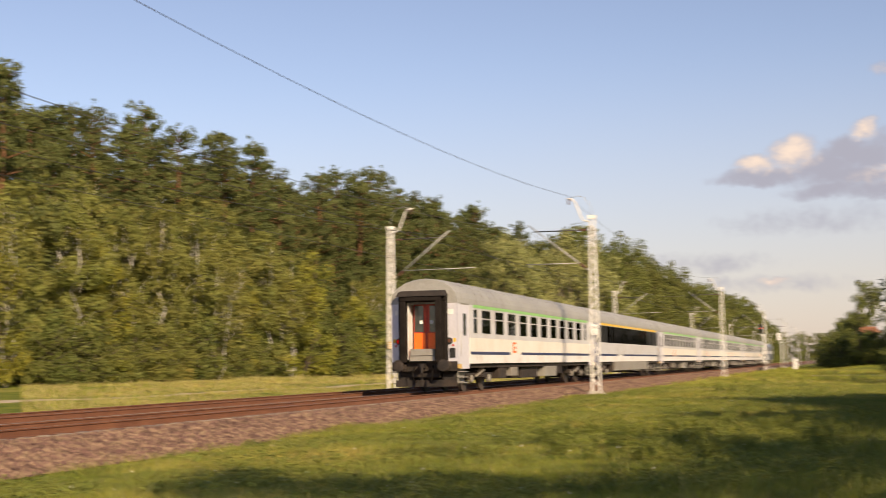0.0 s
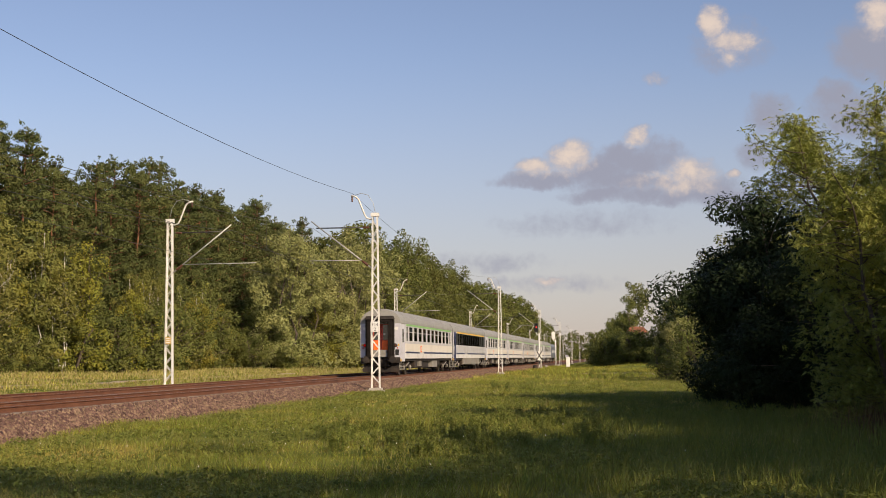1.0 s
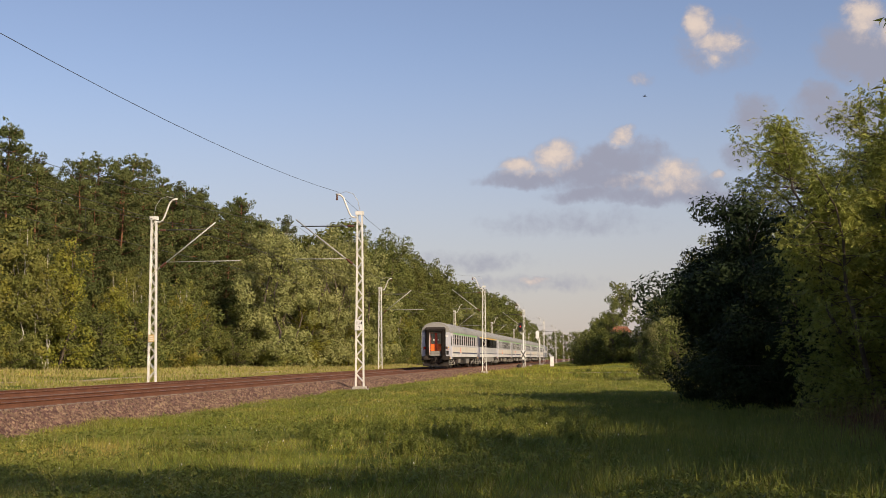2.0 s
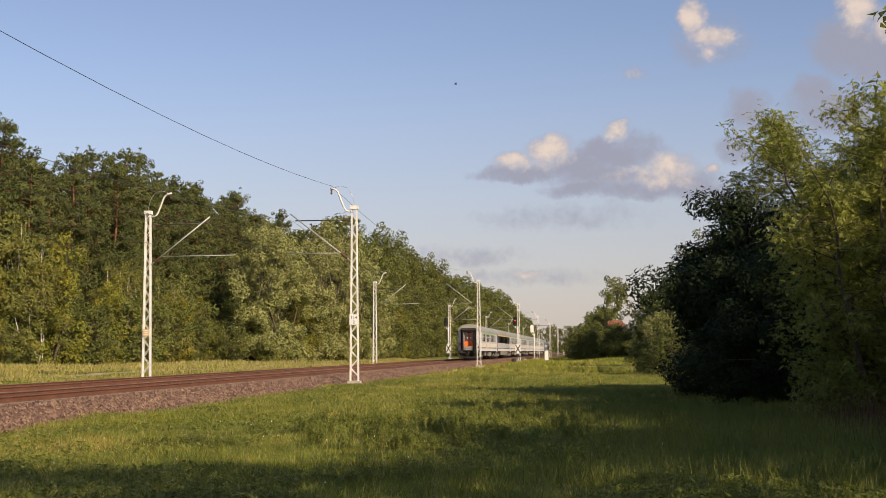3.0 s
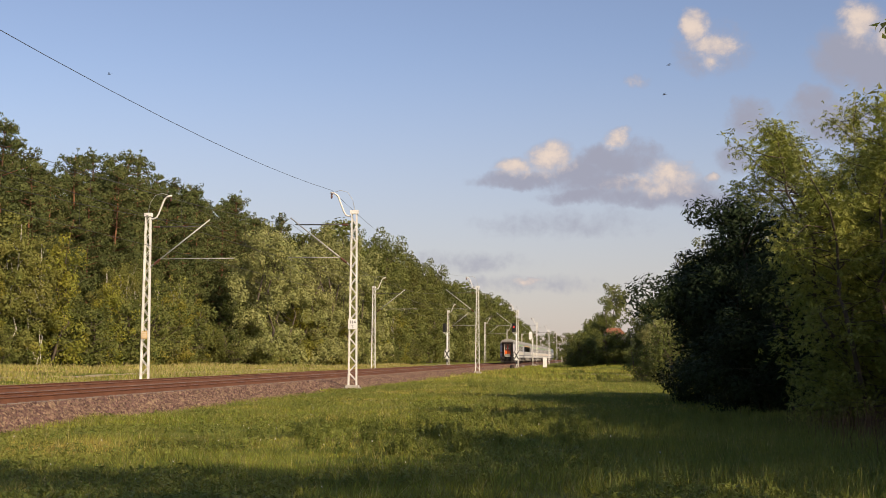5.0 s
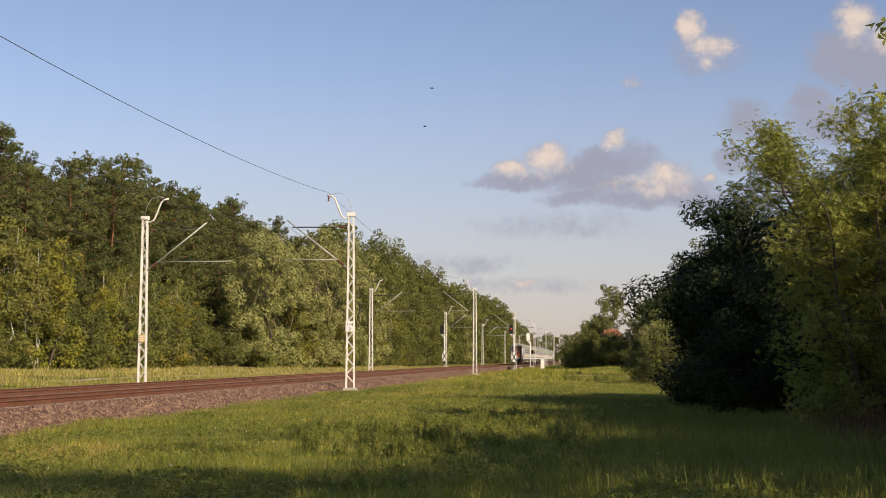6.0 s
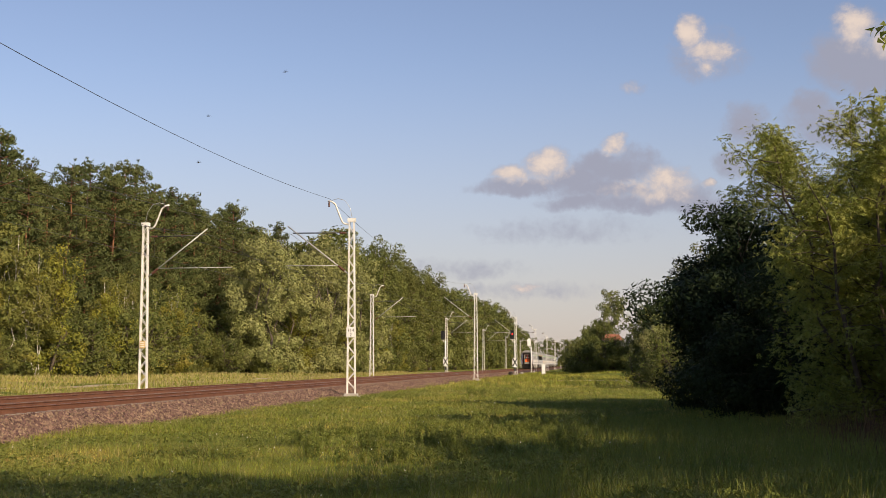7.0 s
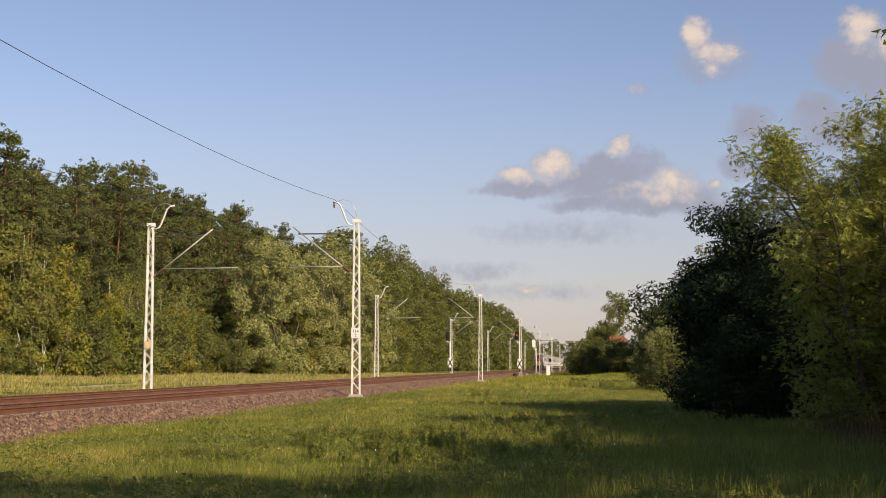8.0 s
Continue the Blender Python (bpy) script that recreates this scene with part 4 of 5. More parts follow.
def build_loco():
    loco = empty("electric_locomotive")
    L = 19.0
    secs = []
    for y, w, top in ((0.3, 1.25, 3.55), (1.1, 1.42, 3.7), (1.8, 1.45, 3.75), (L - 1.8, 1.45, 3.75), (L - 1.1, 1.42, 3.7), (L - 0.3, 1.25, 3.55)):
        secs.append([(-w, y, 0.95), (-w, y, 3.2), (-w * 0.8, y, top), (w * 0.8, y, top), (w, y, 3.2), (w, y, 0.95)])
    part("body", Mesh().loft(secs), "loco_blue", loco, "grey-blue locomotive body", bevel=0.05)
    for s in (1, -1):
        part("side_band", Mesh().box(min(s * 1.452, s * 1.46), max(s * 1.452, s * 1.46), 2, L - 2, 2.0, 2.5), "coach_grey", loco, "pale band")
        for y in (0.9, L - 1.5):
            part("cab_window", Mesh().box(min(s * 1.40, s * 1.455), max(s * 1.40, s * 1.455), y + 0.3, y + 0.9, 2.3, 2.95), "glass", loco)
    for y in (0.28, L - 0.3):
        part("windscreen", Mesh().box(-1.0, 1.0, y, y + 0.03, 2.35, 3.0), "glass", loco)
    for y in (4.5, L - 4.5):
        build_bogie(loco, y)
    for y in (3.0, L - 5.0):
        part("pantograph", Mesh().tube([(-0.5, y, 3.8), (-0.4, y + 1.6, 4.6), (-0.5, y + 0.2, 5.5)], 0.03, 6).tube([(0.5, y, 3.8), (0.4, y + 1.6, 4.6), (0.5, y + 0.2, 5.5)], 0.03, 6).tube([(-0.8, y + 0.2, 5.52), (0.8, y + 0.2, 5.52)], 0.03, 6), "steel", loco)
    return loco


TRAIN = []


def build_train():
    plain, diner = build_coach(False), build_coach(True)
    tagged(plain, "grey and cream passenger coach with a green stripe", "coach", "train coaches")
    tagged(diner, "grey restaurant coach with dark windows and a yellow stripe", "coach", "train coaches")
    TRAIN.append((plain, 0.0))
    TRAIN.append((diner, LENGTH))
    for k in range(2, 7):
        TRAIN.append((copy_thing(plain, pose(0, 0, 0)), LENGTH * k))
    plain["label"] = "grey and cream rear coach with red gangway doors and tail lamps"
    loco = tagged(build_loco(), "grey-blue electric locomotive with raised pantographs", "locomotive")
    TRAIN.append((loco, LENGTH * 7))
    for thing, ahead in TRAIN:
        thing.matrix_basis = pose(NEAR, START + ahead, RAIL) @ Matrix.Diagonal((1, 1, 1.03, 1))


build_train()

# ---------------------------------------------------------------- trees and plants
def leaves(rng, centres, radii, count, size, flat=1.0, narrow=0.55, droop=0.0):
    """Small bent leaf sprays scattered through clumps; returns corners, 3 to a face."""
    centres, radii = np.asarray(centres, float), np.asarray(radii, float)
    w = radii ** 2
    pick = rng.choice(len(centres), count, p=w / w.sum())
    d = rng.normal(size=(count, 3))
    d /= np.linalg.norm(d, axis=1)[:, None]
    r = radii[pick] * rng.uniform(0.55, 1.0, count)
    p = centres[pick] + d * r[:, None] * np.array([1, 1, flat])
    n = d * 1.0 + rng.normal(size=(count, 3)) * 0.45 + np.array([0, 0, 0.35])
    n /= np.linalg.norm(n, axis=1)[:, None]
    a = np.cross(n, rng.normal(size=(count, 3)))
    a /= np.linalg.norm(a, axis=1)[:, None]
    a[:, 2] -= droop
    b = np.cross(n, a)
    s = size * rng.uniform(0.55, 1.35, count)[:, None]
    q = np.stack([p - a * s * 1.1, p + a * s * 0.5 + b * s * narrow * 1.25, p + a * s * 1.1 - b * s * narrow * 0.75], 1)
    return q.reshape(-1, 3)


def limb(b, rng, start, end, r0, r1, bend=0.15, n=5, sides=6):
    s, e = Vector(start), Vector(end)
    pts = []
    for k in range(n + 1):
        t = k / n
        pts.append(s.lerp(e, t) + Vector(rng.normal(size=3)) * bend * math.sin(math.pi * t) * (e - s).length * 0.15)
    b.tube(pts, r0, sides, [r0 + (r1 - r0) * k / n for k in range(n + 1)])


def build_tree(name, trunk_mesh, trunk_mat, crown, crown_mat, label, category="tree"):
    t = empty(name)
    part("trunk", trunk_mesh, trunk_mat, t, smooth=True)
    part("crown", soup("crown", crown, 3, crown_mat), None, t)
    return tagged(t, label, category, "forest trees")


def needles(rng, centres, radii, count, size, flat=0.78):
    """Spiky needle tufts that point outwards and upwards from flattened pads; 3 corners to a face."""
    centres, radii = np.asarray(centres, float), np.asarray(radii, float)
    w = radii ** 2
    pick = rng.choice(len(centres), count, p=w / w.sum())
    d = rng.normal(size=(count, 3))
    d[:, 2] += 0.2
    d /= np.linalg.norm(d, axis=1)[:, None]
    p = centres[pick] + d * (radii[pick] * rng.uniform(0.6, 1.0, count))[:, None] * np.array([1, 1, flat])
    n = d + rng.normal(size=(count, 3)) * 0.42 + np.array([0, 0, 0.2])
    n /= np.linalg.norm(n, axis=1)[:, None]
    a = d * 0.8 + np.array([0, 0, 0.6]) + rng.normal(size=(count, 3)) * 0.6
    a -= n * (a * n).sum(1)[:, None]
    a /= np.linalg.norm(a, axis=1)[:, None]
    b = np.cross(n, a)
    s = size * rng.uniform(0.6, 1.3, count)[:, None]
    return np.stack([p - a * s * 0.6 - b * s * 0.5, p - a * s * 0.6 + b * s * 0.5, p + a * s * 1.4], 1).reshape(-1, 3)


def pine(seed, h, count, spread=2.7, size=0.145):
    """Scots pine: bare orange trunk, rounded crown of layered needle pads."""
    rng = np.random.default_rng(seed)
    b = Mesh()
    lean = rng.normal(size=2) * 0.35
    limb(b, rng, (0, 0, -0.3), (lean[0], lean[1], h * 0.97), 0.20, 0.04, 0.045, 7)
    cs, rs = [], []
    z = h * rng.uniform(0.22, 0.30)
    while z < h * 0.97:
        f = max(0.0, (z / h - 0.28) / 0.72)
        reach = spread * (0.12 + 1.0 * math.sin(math.pi * (0.30 + 0.66 * f)))
        ox, oy = lean[0] * z / h, lean[1] * z / h
        turn = rng.uniform(0, 6.28)
        n = int(rng.integers(4, 6))
        for k in range(n):
            ang = turn + 6.28 * k / n + rng.normal() * 0.25
            q = reach * rng.uniform(0.55, 1.12)
            x, y = ox + q * math.cos(ang), oy + q * math.sin(ang)
            zz = z + rng.uniform(-0.2, 0.5) + 0.28 * q
            limb(b, rng, (ox, oy, z), (x, y, zz), 0.05, 0.012, 0.2, 2, 3)
            for g in (0.55, 1.0):
                cs.append((ox + (x - ox) * g + rng.normal() * 0.15, oy + (y - oy) * g + rng.normal() * 0.15, z + (zz - z) * g + 0.12))
                rs.append(rng.uniform(0.55, 1.0) * (1.1 - 0.55 * f))
        z += rng.uniform(0.85, 1.35)
    for k in range(5):
        cs.append((lean[0] + rng.normal() * 0.3, lean[1] + rng.normal() * 0.3, h * (0.93 + 0.017 * k)))
        rs.append(0.58 - 0.09 * k)
    return b, needles(rng, cs, rs, count, size)


def broadleaf(seed, h, w, count, size, stems=1, base=0.12, ragged=0.5, narrow=0.6, droop=0.0, trunk_r=0.14, lean=0.3, twig=0.04):
    """A leafy tree with limbs and an uneven crown."""
    rng = np.random.default_rng(seed)
    b = Mesh()
    cs, rs = [], []
    for s in range(stems):
        ang = rng.uniform(0, 6.28)
        off = 0.0 if stems == 1 else rng.uniform(0.1, 0.35) * w
        top = Vector((off * math.cos(ang) * 1.4 + rng.normal() * lean, off * math.sin(ang) * 1.4 + rng.normal() * lean, h * rng.uniform(0.82, 0.98)))
        foot = Vector((off * 0.35 * math.cos(ang), off * 0.35 * math.sin(ang), -0.2))
        limb(b, rng, foot, top, trunk_r / stems ** 0.3, 0.025, 0.25, 7)
        for k in range(int(26 / stems ** 0.5)):
            f = rng.uniform(base, 1.0)
            env = w * (0.45 + 0.62 * math.sin(math.pi * min(1.0, 0.12 + f * 0.80))) * (1 - 0.35 * f ** 3)
            a2 = rng.uniform(0, 6.28)
            q = env * rng.uniform(1 - ragged, 1.0)
            st = foot.lerp(top, min(0.95, f * 0.85))
            e = Vector((st.x + q * math.cos(a2), st.y + q * math.sin(a2), h * f * 0.97 + rng.normal() * 0.2))
            limb(b, rng, st, e, twig, twig * 0.25, 0.3, 2, 3)
            for m in (0.6, 1.0):
                p = st.lerp(e, m)
                cs.append(tuple(p + Vector(rng.normal(size=3)) * 0.18 * w))
                rs.append(w * rng.uniform(0.19, 0.36))
        cs.append(tuple(top)), rs.append(w * 0.2)
    cs, rs = np.array(cs), np.array(rs)
    cs[:, 2] = np.maximum(cs[:, 2], rs * 0.7)
    return b, leaves(rng, cs, rs, count, size, 0.9, narrow, droop)


def front(y):
    """How far the wood's edge stands off on the left."""
    return -float(np.interp(y, [40, 128, 138, 180, 400, 900], [45, 44, 37, 33, 30, 28]))


def place(protos, y, x, scale=1.0, rng=None):
    """Sets a copy of one of the prototypes upright on the ground."""
    t = protos[int(rng.integers(len(protos)))]
    s = scale * rng.uniform(0.9, 1.12)
    c = copy_thing(t, pose(0, 0, 0))
    c.matrix_basis = pose(x, y, ground_z(x, y), 0, 0, float(rng.uniform(0, 360))) @ Matrix.Diagonal((s, s, s, 1))
    return c


def build_forest():
    rng = np.random.default_rng(11)
    hold = []

    def proto(*a):
        t = build_tree(*a)
        hold.append(t)
        return t

    pines = [proto("pine_tree", (pb := pine(20 + k, h, 10500))[0], "pine_bark", pb[1], "pine_needles", "tall Scots pine with orange trunk and dark needles") for k, h in enumerate((20.6, 19.6, 21.4, 20.0))]
    back_pines = [proto("pine_tree", (pb := pine(30 + k, h, 4200, 2.8, 0.21))[0], "pine_bark", pb[1], "pine_needles", "tall Scots pine inside the wood") for k, h in enumerate((21.0, 22.0))]
    births = [proto("birch_tree", (pb := broadleaf(40 + k, h, w, 8600, 0.105, 2, 0.03, 0.55, 0.6, 0.1, 0.08, 0.3, 0.012))[0], "birch_bark", pb[1], "birch_leaf", "slender birch with white trunks and yellowing green leaves") for k, (h, w) in enumerate(((11.6, 2.3), (10.4, 2.2), (12.6, 2.4)))]
    golds = [proto("birch_tree", (pb := broadleaf(50, 8.5, 2.1, 5200, 0.11, 2, 0.04, 0.55))[0], "bark", pb[1], "yellow_leaf", "young tree with bright yellow-green autumn leaves")]
    poplars = [proto("poplar_tree", (pb := broadleaf(60 + k, h, w, 14000, 0.125, 2, 0.04, 0.55, 0.7, 0, 0.22))[0], "bark", pb[1], "poplar_leaf", "broad aspen with pale grey-green leaves") for k, (h, w) in enumerate(((15.5, 3.6), (14.2, 3.4)))]
    oaks = [proto("broadleaf_tree", (pb := broadleaf(70 + k, h, w, 9500, 0.16, 2, 0.05, 0.45, 0.65, 0, 0.22))[0], "bark", pb[1], "broad_leaf", "dense green broadleaf tree at the wood's edge") for k, (h, w) in enumerate(((19.4, 4.0), (18.2, 3.8), (20.0, 4.1)))]
    bushes = [proto("bush", (pb := broadleaf(80 + k, h, w, 3400, 0.095, 3, 0.03, 0.5, 0.6, 0, 0.06))[0], "bark", pb[1], m, "bushy undergrowth at the wood's edge", "bush") for k, (h, w, m) in enumerate(((3.6, 1.7, "broad_leaf"), (3.0, 1.6, "birch_leaf"), (4.4, 1.8, "broad_leaf")))]
    far_oaks = [proto("broadleaf_tree", (pb := broadleaf(90 + k, h, w, 4200, 0.28, 2, 0.04, 0.4, 0.6, 0, 0.22))[0], "bark", pb[1], "broad_leaf", "distant green broadleaf tree beside the line") for k, (h, w) in enumerate(((19.5, 4.3), (18.6, 4.2)))]
    far_poplars = [proto("poplar_tree", (pb := broadleaf(95, 15.0, 4.0, 6500, 0.22, 3, 0.04, 0.5, 0.6, 0, 0.2))[0], "bark", pb[1], "poplar_leaf", "distant grey-green willow in the sun")]
    leaners = [proto("birch_tree", (pb := broadleaf(110 + k, 8.5, 1.7, 1700, 0.12, 3, 0.40, 0.5, 0.6, 0.1, 0.06, 1.0, 0.01))[0], "birch_bark", pb[1], "birch_leaf", "leaning birch with bare white stems") for k in range(2)]
    for y in (60, 84, 97, 128, 181, 199):
        place(leaners, y, front(y) + rng.uniform(0.4, 1.2), 1.0, rng)
    # edge of birches and undergrowth, then the pines
    y = 48.0
    while y < 101:
        x = front(y)
        place(golds if rng.random() < 0.2 else births, y, x - rng.uniform(0.3, 2.2), 1.0, rng)
        place(births, y + 1.2, x - rng.uniform(2.5, 4.5), 1.05, rng)
        place(bushes, y + 1.5, x + rng.uniform(-1.0, 0.8), 1.0, rng)
        y += rng.uniform(2.2, 3.2)
    for y, x in ((98, -43.4),):
        place(golds, y, x, 1.15, rng)
    for row in range(4):
        y = 52.0 + row * 1.3
        while y < 205:
            place(pines if row < 2 else back_pines, y, front(min(y, 126)) - 4.6 - 3.6 * row + rng.uniform(-1.2, 1.2), float(np.interp(y, [52, 62, 70, 80, 90, 104, 140, 205], [0.80, 0.86, 0.97, 0.97, 0.92, 0.92, 1.0, 1.0])) * rng.uniform(0.91, 1.05), rng)
            y += rng.uniform(2.9, 4.2) if row < 2 else rng.uniform(4.2, 6.0)
    y = 48.0
    while y < 240:
        place(bushes, y, front(y) - rng.uniform(3, 6), 1.5, rng)
        place(bushes, y + 1, front(y) - rng.uniform(9, 14), 1.9, rng)
        y += 4.0
    for y in range(102, 142, 2):
        place(golds if y in (108, 124, 126, 134) else bushes, y, -42.6 + rng.uniform(-1.2, 1.0), 0.8 if y in (108, 124, 126, 134) else rng.uniform(1.0, 1.6), rng)
    for y in (113, 116, 120):
        place(births, y, -44.5, 0.85, rng)
    # a stand of aspens closer to the line
    for y, x in ((139, -36.4), (145, -35.2), (151, -34.4), (158, -33.8), (166, -33.2), (175, -32.8), (147, -39.5), (157, -38.5), (168, -37)):
        place(poplars, y, x, 1.08, rng)
    y = 134.0
    while y < 225:
        place(bushes if rng.random() < 0.7 else golds, y, front(y) + rng.uniform(0.4, 2.2), 0.85, rng)
        y += rng.uniform(2.6, 4.2)
    y = 178.0
    while y < 640:
        step = 4.2 if y < 270 else 6.5
        near_by = y < 270
        tall = float(np.interp(y, [180, 420, 520, 640], [1.0, 1.0, 0.82, 0.7]))
        place((oaks if near_by else far_oaks) if rng.random() < 0.86 else (births if near_by else far_poplars), y, front(y) - rng.uniform(0, 2.0), tall * rng.uniform(0.84, 1.0), rng)
        place(far_oaks, y + 2, front(y) - rng.uniform(5, 8), tall * rng.uniform(0.98, 1.06), rng)
        y += step * rng.uniform(0.8, 1.2)
    # wood closing the view far down the line and on the right
    for k in range(26):
        place(far_oaks, 640 + rng.uniform(0, 60), -34 + k * 2.8 + rng.normal(), 0.76, rng)
    for k in range(34):
        y = 235 + 12.0 * k + rng.uniform(-3, 3)
        place(far_oaks, y, -3.6 + rng.uniform(0, 4) + 0.004 * y, 0.42 + 0.00025 * y, rng)
        place(bushes, y + 4, -4.6 + rng.uniform(-0.5, 2), 1.1, rng)
    # oaks at y 178 to 197, mostly hidden, are added to shade the bushes
    for kinds, y, x, s in ((oaks, 226, 1.4, 0.64), (far_oaks, 228, 3.8, 0.68), (far_oaks, 226, 8.5, 0.66), (far_oaks, 240, -0.2, 0.40), (oaks, 197, 6.6, 0.46), (oaks, 189, 8.0, 0.5), (oaks, 188, 10.5, 0.62), (oaks, 185, 12.8, 0.72), (oaks, 182, 15.6, 0.85), (far_oaks, 180, 18.5, 0.95), (oaks, 193, 8.8, 0.5), (oaks, 194, 11.0, 0.6), (far_oaks, 192, 13.5, 0.7), (far_oaks, 187, 18.0, 0.9), (far_oaks, 178, 13.5, 0.75), (far_oaks, 184, 21.0, 1.0), (far_oaks, 160, 14, 0.6), (oaks, 112, 7.6, 0.46), (oaks, 116, 9.5, 0.55), (far_oaks, 98, 12, 0.5), (poplars, 87, 3.5, 0.28), (poplars, 89, 4.6, 0.36), (far_oaks, 78, 8.6, 0.42)):
        place(kinds, y, x, s, rng)
    for y, x, s in ((84, 2.9, 0.6), (80, 4.2, 0.8), (77, 4.6, 0.7), (198, -0.5, 1.1), (196, 1.5, 1.25), (194, 3.6, 1.2), (192, 6.0, 1.35), (199, 0.6, 1.3), (195, 5.0, 1.2), (202, -1.3, 1.2), (193, 2.6, 1.1), (200, 2.4, 1.35), (200, 4.2, 1.3), (198, 3.2, 1.3), (203, -2.0, 1.1), (208, -3.2, 1.1), (190, 8.0, 1.5)):
        place(bushes, y, x, s, rng)
    # the prototypes stand in the wood too
    for k, t in enumerate(hold):
        yy = 64 + 6.1 * k
        xx = front(yy) - 30 - (k % 3) * 3
        t.matrix_basis = pose(xx, yy, ground_z(xx, yy), 0, 0, 40 * k)


build_forest()


def compound_leaves(rng, tips, count, size, hang=0.5):
    """Drooping compound leaves of five pointed leaflets round the twigs' points; 4 corners to a face."""
    tips = np.asarray(tips, float)
    p = tips[rng.integers(len(tips), size=count)] + rng.normal(size=(count, 3)) * 0.13
    a = rng.normal(size=(count, 3)) * np.array([1, 1, 0.45]) - np.array([0, 0, hang])
    a /= np.linalg.norm(a, axis=1)[:, None]
    b = np.cross(a, rng.normal(size=(count, 3)) * 0.35 + np.array([0, 0, 1.0]))
    b /= np.linalg.norm(b, axis=1)[:, None]
    s = size * rng.uniform(0.65, 1.25, count)[:, None]
    out = []
    for along, side in ((0.5, -1), (0.5, 1), (1.15, -1), (1.15, 1), (1.5, 0)):
        o = p + a * s * along
        d = a * (0.75 if side else 1.0) + b * side * 0.85 + np.array([0, 0, -0.25]) + rng.normal(size=(count, 3)) * 0.12
        d /= np.linalg.norm(d, axis=1)[:, None]
        w = np.cross(d, np.cross(a, b) + rng.normal(size=(count, 3)) * 0.5)
        w /= np.linalg.norm(w, axis=1)[:, None]
        out.append(np.stack([o, o + d * s * 0.55 + w * s * 0.19, o + d * s * 1.25, o + d * s * 0.5 - w * s * 0.19], 1))
    return np.concatenate(out).reshape(-1, 3)


def box_elder(seed, h, w, count, size, stems=14):
    """Many whip-like stems from one foot, each with side twigs that end in hanging leaves."""
    rng = np.random.default_rng(seed)
    b, tips = Mesh(), []
    for k in range(stems):
        ang = 6.28 * k / stems + rng.normal() * 0.2
        lean = w * rng.uniform(0.15, 0.85)
        foot = Vector((0.25 * math.cos(ang), 0.25 * math.sin(ang), -0.2))
        top = Vector((lean * math.cos(ang), lean * math.sin(ang), h * (1.0 - 0.42 * (lean / w) ** 2) * rng.uniform(0.86, 1.02)))
        limb(b, rng, foot, top, 0.07, 0.010, 0.3, 8, 6)
        for m in range(36):
            f = rng.uniform(0.06, 0.97)
            st = foot.lerp(top, f)
            reach = w * rng.uniform(0.16, 0.52) * (1.05 - 0.55 * f ** 2)
            a2 = rng.uniform(0, 6.28)
            e = st + Vector((reach * math.cos(a2), reach * math.sin(a2), reach * rng.uniform(-0.25, 0.85)))
            limb(b, rng, st, e, 0.016, 0.005, 0.35, 3, 3)
            for g in (0.45, 0.62, 0.78, 0.9, 1.0):
                tips.append(tuple(st.lerp(e, g)))
        for g in (0.9, 0.94, 0.97, 1.0):
            tips += [tuple(foot.lerp(top, g))] * 3
    tips = [(x, y, max(z, 0.35)) for x, y, z in tips]
    t = empty("box_elder_tree")
    part("trunk", b, "bark", t, smooth=True)
    part("crown", soup("crown", compound_leaves(rng, tips, count, size), 4, "maple_leaf"), None, t)
    return tagged(t, "multi-stemmed box elder with drooping pale green leaves", "tree", "forest trees")


def build_right_trees():
    """The shading trees and thicket beside the camera."""
    t = box_elder(101, 7.85, 3.6, 40000, 0.064)
    t.matrix_basis = pose(5.9, 27.0, 0, 0, 0, 25)
    # wild plum, shade included in its leaf colour
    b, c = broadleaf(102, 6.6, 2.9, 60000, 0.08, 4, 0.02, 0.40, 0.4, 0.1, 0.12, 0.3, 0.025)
    d = build_tree("plum_tree", b, "bark", c, "shaded_leaf", "dense wild plum, its shade put into near-black leaves")
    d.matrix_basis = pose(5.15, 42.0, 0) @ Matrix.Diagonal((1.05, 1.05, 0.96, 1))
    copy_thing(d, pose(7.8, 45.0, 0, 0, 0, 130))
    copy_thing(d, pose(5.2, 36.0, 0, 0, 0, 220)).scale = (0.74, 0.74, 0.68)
    b, c = broadleaf(103, 8.3, 2.9, 9500, 0.13, 5, 0.05, 0.5, 0.5, 0.2, 0.13, 0.5, 0.025)
    u = build_tree("box_elder_tree", b, "bark", c, "maple_leaf", "leafy box elder out of view, added for its shade")
    u.matrix_basis = pose(13.5, 31.0, 0)
    copy_thing(t, pose(8.9, 31.0, ground_z(8.9, 31.0), 0, 0, 70))
    copy_thing(t, pose(8.6, 38.0, ground_z(8.6, 38.0), 0, 0, 200))
    # out of view: added where their shadows reach the thicket and the meadow
    for x, y, s, r in ((11.5, 36.0, 1.25, 20), (14.5, 33.0, 1.3, 90), (10.2, 19.5, 0.85, 150), (12.5, 24.0, 1.05, 260), (7.7, 3.4, 1.22, 310), (8.2, 15.6, 0.62, 75), (8.9, 20.4, 0.7, 10), (11.5, 16.8, 0.95, 220), (7.9, 12.2, 1.0, 40), (10.5, 9.5, 0.95, 100), (13.0, 14.5, 1.0, 330)):
        k = copy_thing(u, pose(0, 0, 0))
        k.matrix_basis = pose(x, y, ground_z(x, y), 0, 0, r) @ Matrix.Diagonal((s, s, s, 1))


build_right_trees()


